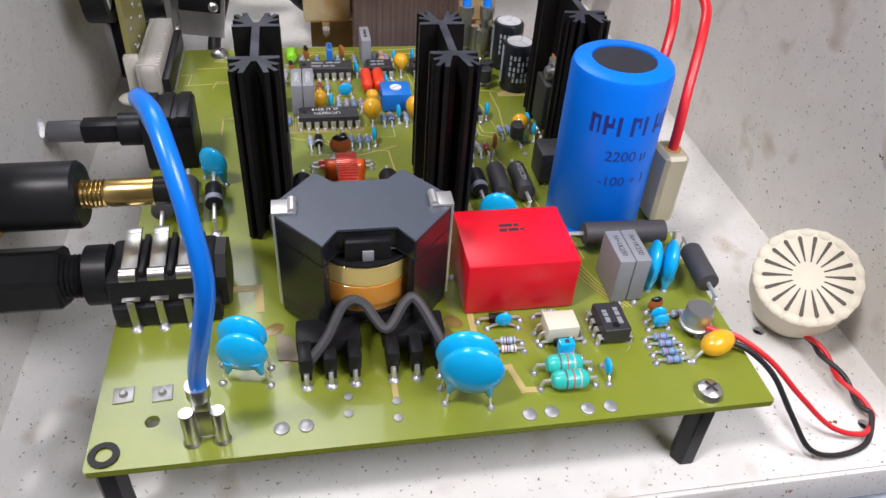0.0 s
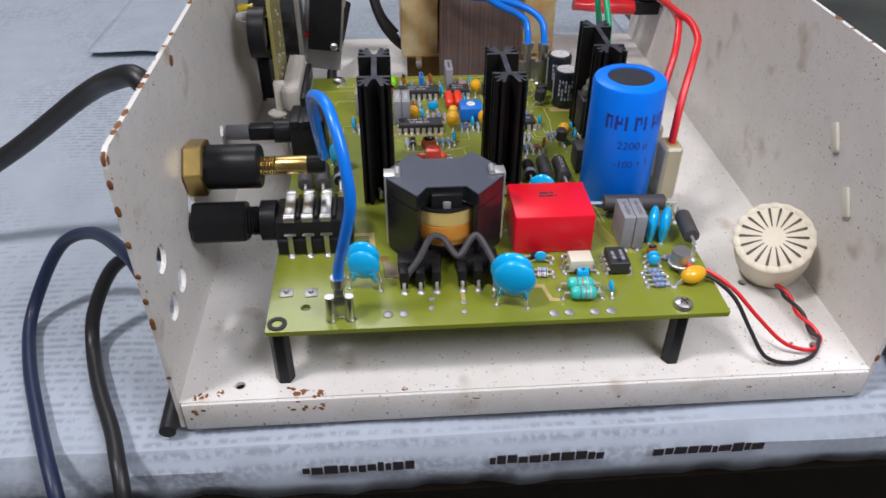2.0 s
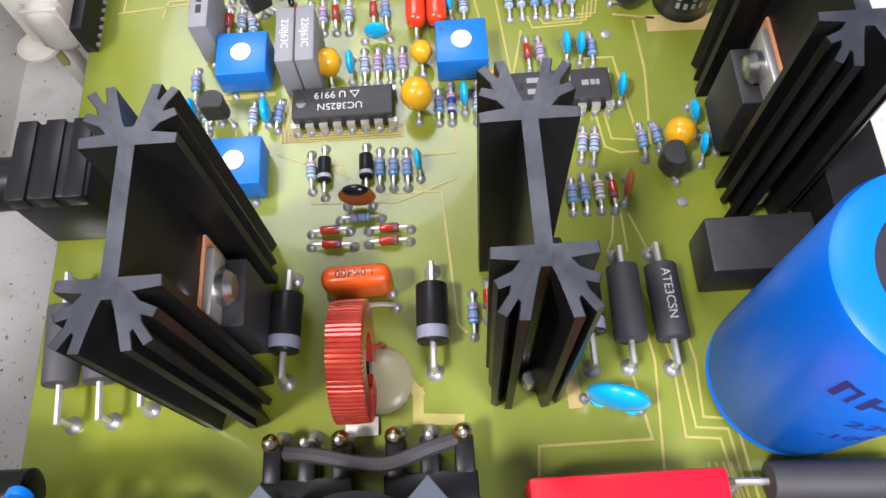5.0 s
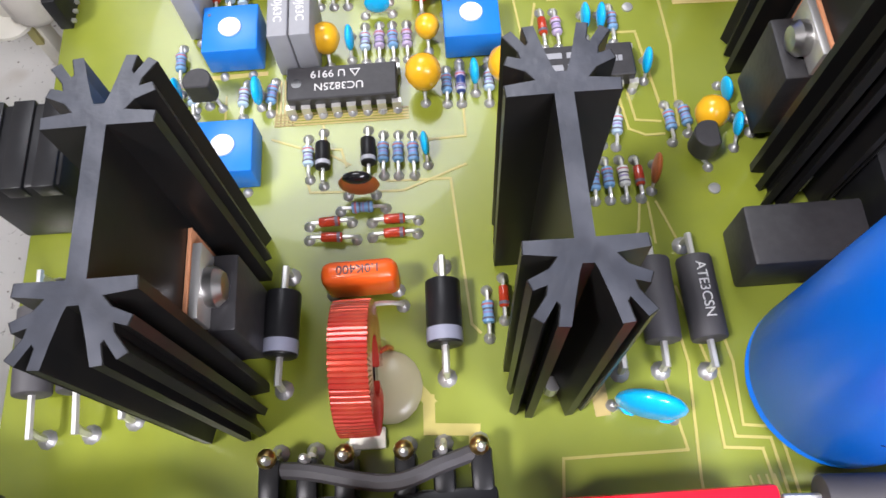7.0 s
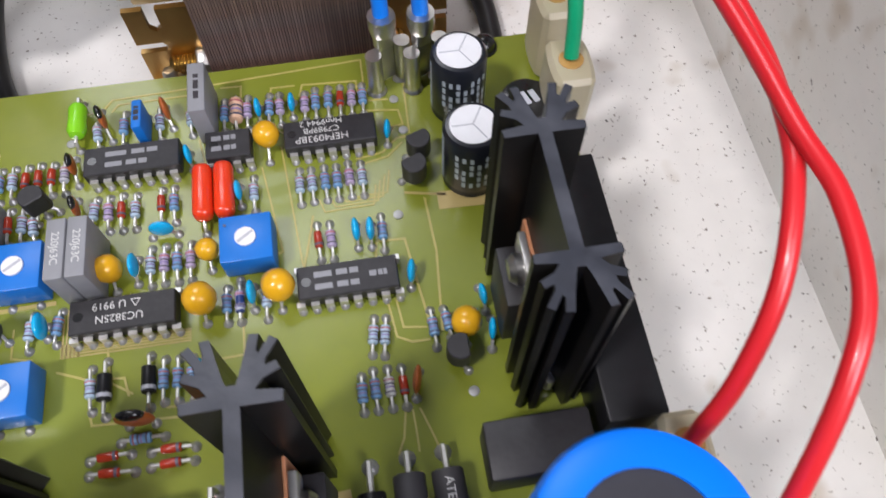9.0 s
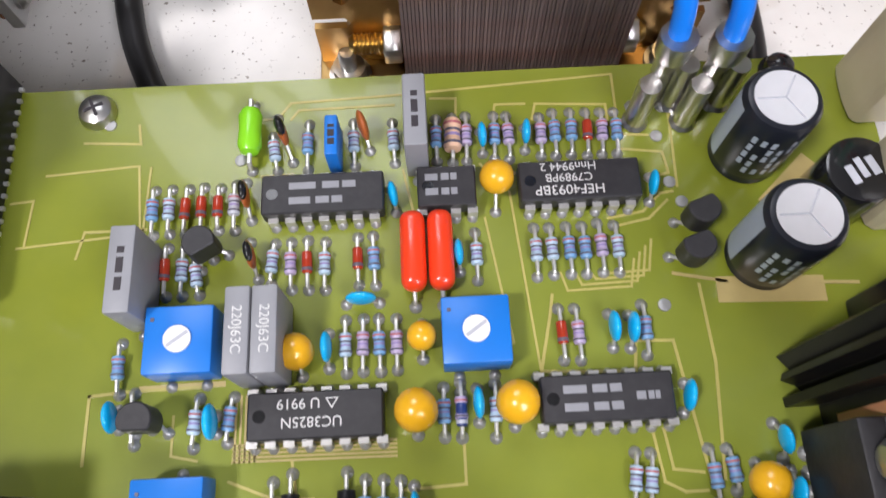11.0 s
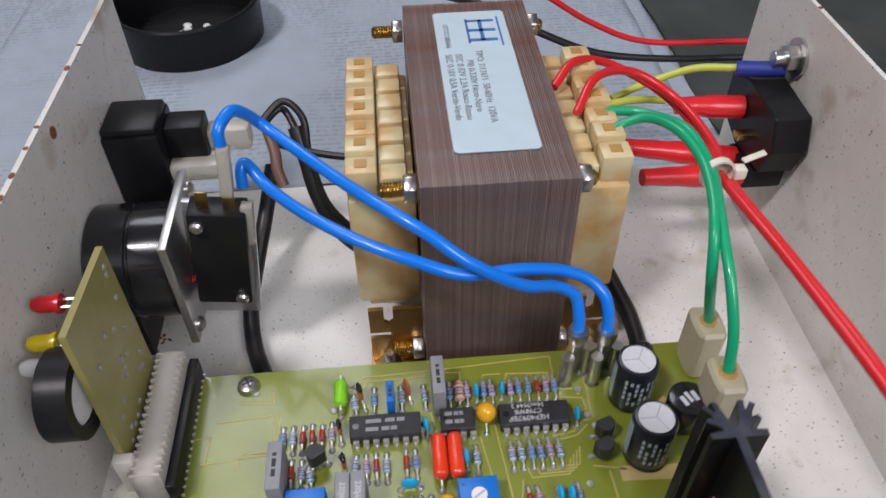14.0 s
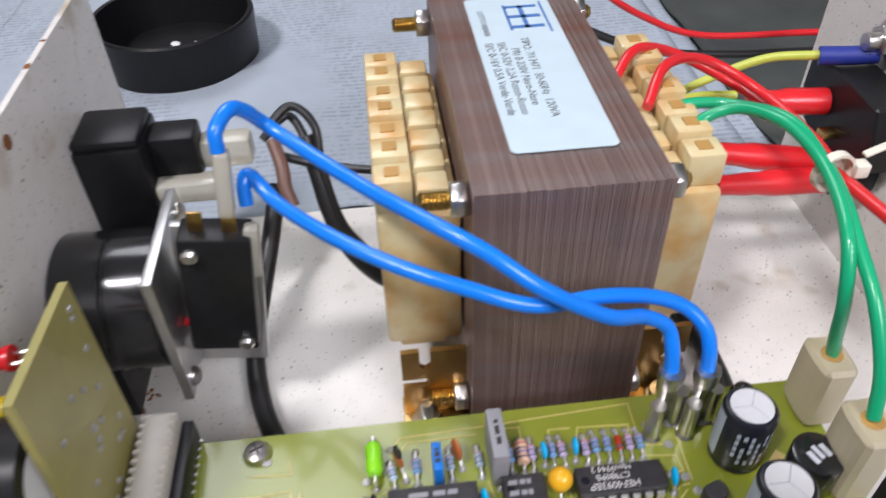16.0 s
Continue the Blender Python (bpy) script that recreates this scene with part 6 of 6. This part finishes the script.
cable("thick red wire from transformer to board connector", "wire_red", 1.35, [(108, 240, 70), (116, 249, 73), (130, 256, 67), (146, 248, 60), (150, 220, 62), (144.5, 197, 68), (147, 165, 71), (149.3, 128, 74), (149.9, 111, 75), (151.2, 101, 75), (150.2, 89.7, 73), (146.4, 81, 69), (141.2, 71.5, 59), (138.8, 66.6, 49), (138.4, 66, 43)], group="red wires")
cable("thick red wire from transformer to board connector", "wire_red", 1.35, [(112, 226, 70), (120, 238, 74), (134, 246, 70), (147, 238, 64), (150, 216, 64), (147.5, 197, 66), (149.8, 165, 69), (151.8, 131, 72), (150.3, 113.6, 73), (148.0, 104.0, 72), (144.3, 93.7, 67), (139.9, 86.1, 57.5), (136.6, 82.4, 48), (136.2, 81.8, 43)], group="red wires")
cable("green insulated wire from transformer to rear connector", "wire_green", 1.4, [(116, 226, 69), (124, 226, 70), (132, 222, 71), (138, 209, 74.5), (141, 196, 71), (138.6, 184, 71), (137.2, 174, 68), (136.6, 164, 63), (137, 156, 53), (136.6, 152, 44)], group="green wires")
cable("green insulated wire from transformer to rear connector", "wire_green", 1.4, [(117, 214, 69), (123, 218, 71), (130, 216, 74), (135, 206, 76), (138, 196, 74), (137, 184, 72), (134.6, 174, 69), (134.4, 169, 60), (137, 169.6, 48), (138.6, 170, 41)], group="green wires")
tie = thing("cable_tie", "white nylon cable tie round the red and green wires", "cable tie", (143.2, 196.5, 69))
part("loop", lathe([(4.0, -1.0), (4.7, -1.0), (4.7, 1.0), (4.0, 1.0), (4.0, -1.0)], 24, turned(0, 0, 0, 90, 0, 8)), "ivory_plastic", tie)
part("head", box(4.2, 7.4, -1.6, 1.6, -1.4, 1.8, 0.4), "ivory_plastic", tie)
part("tail", box(7.2, 13.5, -0.9, 0.9, 0.8, 1.5, 0.2, m=turned(0, 0, 0, 0, -14, 10)), "ivory_plastic", tie)


def connector_shell(x, y, label, w=4.2, d=6.4, high=24):
    th = thing("connector_shell", label, "connector", (x, y, Z), 0, "cream connector shells")
    part("shell", prism([(-w, -d), (w, -d), (w + 0.6, -d * 0.4), (w + 0.6, d * 0.4), (w, d), (-w, d), (-w - 0.6, d * 0.4), (-w - 0.6, -d * 0.4)], 1.0, high, bevel=0.9), "shell_nylon", th, smooth=False)
    part("mouth", cyl(2.3, high - 0.4, high + 0.12, 18), "amber_nylon", th, "dark mouth round the wire")
    part("blade", box(-0.4, 0.4, -3, 3, -0.8, 1.2), "tinned", th)
    PADS.append((x, y - 3, 1.3))
    PADS.append((x, y + 3, 1.3))


connector_shell(138.4, 66.0, "translucent cream connector shell holding a red wire", 3.0, 4.8, 22)
connector_shell(136.2, 81.8, "translucent cream connector shell holding a red wire", 3.0, 4.8, 22)
connector_shell(138.4, 169.8, "translucent cream connector shell holding a green wire", 3.4, 5.6, 19)
connector_shell(136.6, 151.8, "translucent cream connector shell holding a green wire", 3.4, 5.6, 21)
cable("black round cable across the case floor behind the board", "wire_black", 2.7, [(16, 262, 30), (13, 248, 20), (9.4, 234, 10), (7.8, 221, 5), (9.4, 207, 3.4), (13, 195, 3), (19, 184, 2.8), (36, 164, 2.8), (60, 140, 2.8), (92, 144, 2.8), (118, 162, 2.8), (130.6, 182, 2.8), (133, 202, 3), (131, 219, 3.4), (128, 240, 4.2), (127, 262, 5)])
cable("thin black wires from rocker switch toward transformer", "wire_black", 1.2, [(18, 248, 58), (25, 253, 62), (31, 249, 58), (32, 243, 48), (36, 236, 34), (44, 232, 24)], [(17, 249, 55), (24, 255, 58), (29, 247, 52), (31, 241, 42), (37, 234, 30), (44, 230, 22)], [(20, 246, 52), (28, 244, 50), (38, 240, 50), (45, 238, 50)])
cable("black taped bundle of wires going behind the transformer", "wire_black", 2.5, [(28, 250, 54), (30.5, 244, 46), (33, 238, 36), (38, 233, 26), (46, 230, 18), (54, 230, 14)])
cable("yellow and green earth wire from inlet to earth bolt", "wire_yellow_green", 1.3, [(172.6, 256, 63.2), (160, 262, 60), (146, 264, 54), (134, 262, 50)], [(150, 255, 53), (140, 256, 53), (128, 254, 53)])
cable("brown taped wire behind the micro switch", "brown_tape", 1.8, [(20, 246, 56), (22, 240, 52), (22.5, 236, 48), (24, 233, 44)])

# siren, its wires
siren = thing("siren", "cream round slotted piezo siren lying on the case floor", "siren", (170, 42, 0))
face = turned(-0.6, -5.0, 22.6) @ Vector((-0.36, -0.42, 0.83)).to_track_quat("Z", "Y").to_matrix().to_4x4()
part("body", lathe([(8, -22), (11.4, -20.5), (12.8, -12), (13.1, -2.2), (13.3, -1.4), (13.3, -0.4), (12.6, 0.1), (5.0, 0.35), (0, 0.4)], 40, face), "aged_cream", siren)
for k in range(18):
    a = k * 20
    part("slot", prism([(3.9, -0.16), (10.8, -0.5), (11.2, 0), (10.8, 0.5), (3.9, 0.16)], 0.1, 0.44, m=face @ turned(0, 0, 0, 0, 0, a)), "slot_shade", siren, "dark radial slot", smooth=False)
    part("scallop", ball(1.5, 2.2, 0.9, face @ turned(12.1 * math.cos(math.radians(a + 10)), 12.1 * math.sin(math.radians(a + 10)), -0.35, 0, 0, a + 10), seg=10, rings=6), "aged_cream", siren)
part("flange", box(8, 27, -4, 4.5, 2.2, 4.6, 1.0, m=turned(0, 2, -2.1, 0, 0, 12)), "ivory_plastic", siren, "cream mounting flange")
part("base", cyl(8.5, 0.05, 5, 24, turned(7, 6, 0)), "ivory_plastic", siren)
for mat, dx, label in (("wire_red", 0.6, "thin red siren wire twisted with black"), ("wire_black", -0.6, "thin black siren wire twisted with red")):
    pts = [(172, 31.5, 6)]
    for k in range(9):
        f = k / 8
        tw = math.sin(f * 9 + (0 if dx > 0 else math.pi)) * 0.9
        pts.append((173.5 + 4.0 * f + tw, 29 - 22 * f, 5 - 3.4 * f + math.cos(f * 9 + (0 if dx > 0 else math.pi)) * 0.5 + 0.6))
    if dx > 0:
        pts += [(172, 2.5, 2.2), (163, 3.5, 5), (154, 7, 13), (146, 12, 21), (139, 16.4, 25), (134.4, 18.4, 25.6), (132.0, 19.6, 26)]
    else:
        pts += [(172, 0.5, 1.2), (163, -1.8, 1.2), (155, -1.0, 4), (150.5, 4, 11), (146, 9.6, 19), (140, 13.4, 24), (135, 16, 25.2)]
    cable(label, mat, 0.68, pts)

# black cables outside the case
cable("thick black mains cable running over the newspaper", "wire_black", 3.6, [(-34, 57, 70), (-39, 61, 76), (-48, 68, 73), (-67, 83, 60), (-108, 96, 30), (-160, 96, 2), (-240, 80, -9), (-330, 60, -9)])
cable("dark blue cable hanging beside the case", "wire_navy", 2.2, [(-31.8, 6, 40), (-40, 18, 40), (-62, 48, 27), (-80, 58, 14), (-92, 48, -7), (-86, 26, -9.5), (-74, 0, -9.5), (-64, -20, -11), (-60, -29, -22), (-57, -33, -60), (-54, -34, -140)])
cable("black cable hanging over the bench edge", "wire_black", 2.4, [(-32, 40, 20), (-44, 46, 19), (-58, 48, 13), (-66, 40, 0), (-66, 30, -9), (-58, 10, -9.5), (-50, -6, -9.5), (-44, -21, -11), (-42, -29, -24), (-40, -32, -70), (-38, -34, -140)])
cable("black rubber cable pressed along the case side", "wire_black", 2.6, [(-33.5, 40, -9), (-33.6, 20, -9), (-33.2, 4, -9), (-32.8, -8, -9.4)])
cable("thin red wire behind the case", "wire_red", 1.1, [(70, 330, 70), (90, 312, 80), (113, 300, 72), (135, 300, 58), (158, 300, 49), (198, 300, 47), (240, 300, 44)])
cable("thin black wire behind the case", "wire_black", 1.4, [(80, 325, 60), (100, 304, 63), (116, 300, 55), (140, 300, 45), (170, 300, 41), (198, 300, 40), (240, 300, 36)])

# black plastic cup with scraps on the newspaper
cup = thing("plastic_lid", "round black plastic lid holding white scraps on the newspaper", "lid", (-47, 436, -12.6))
part("shell", lathe([(37, 0), (38, 0.6), (39, 23), (38.2, 24), (36.6, 23.6), (35.8, 2.4), (0, 2.2)], 48), "black_plastic", cup)
rnd = random.Random(4)
for k in range(16):
    part("scrap", ball(rnd.uniform(1.5, 3.5), rnd.uniform(1.0, 2.4), rnd.uniform(0.8, 1.6), turned(rnd.uniform(-16, 24), rnd.uniform(-18, 10), 3.4, 0, 0, rnd.uniform(0, 180)), seg=7, rings=4), "white_plastic", cup, "white plastic scrap")

bm = bmesh.new()
for x, y, r in PADS:
    lathe([(r, 0.0), (r * 0.85, 0.28), (r * 0.42, 0.75), (0, 0.95)], 9, turned(x - 70, y - 89, 0.012), bm)
tagged(part("solder_joints", bm, "solder", board, "small bright solder joints"), kind="stuff")
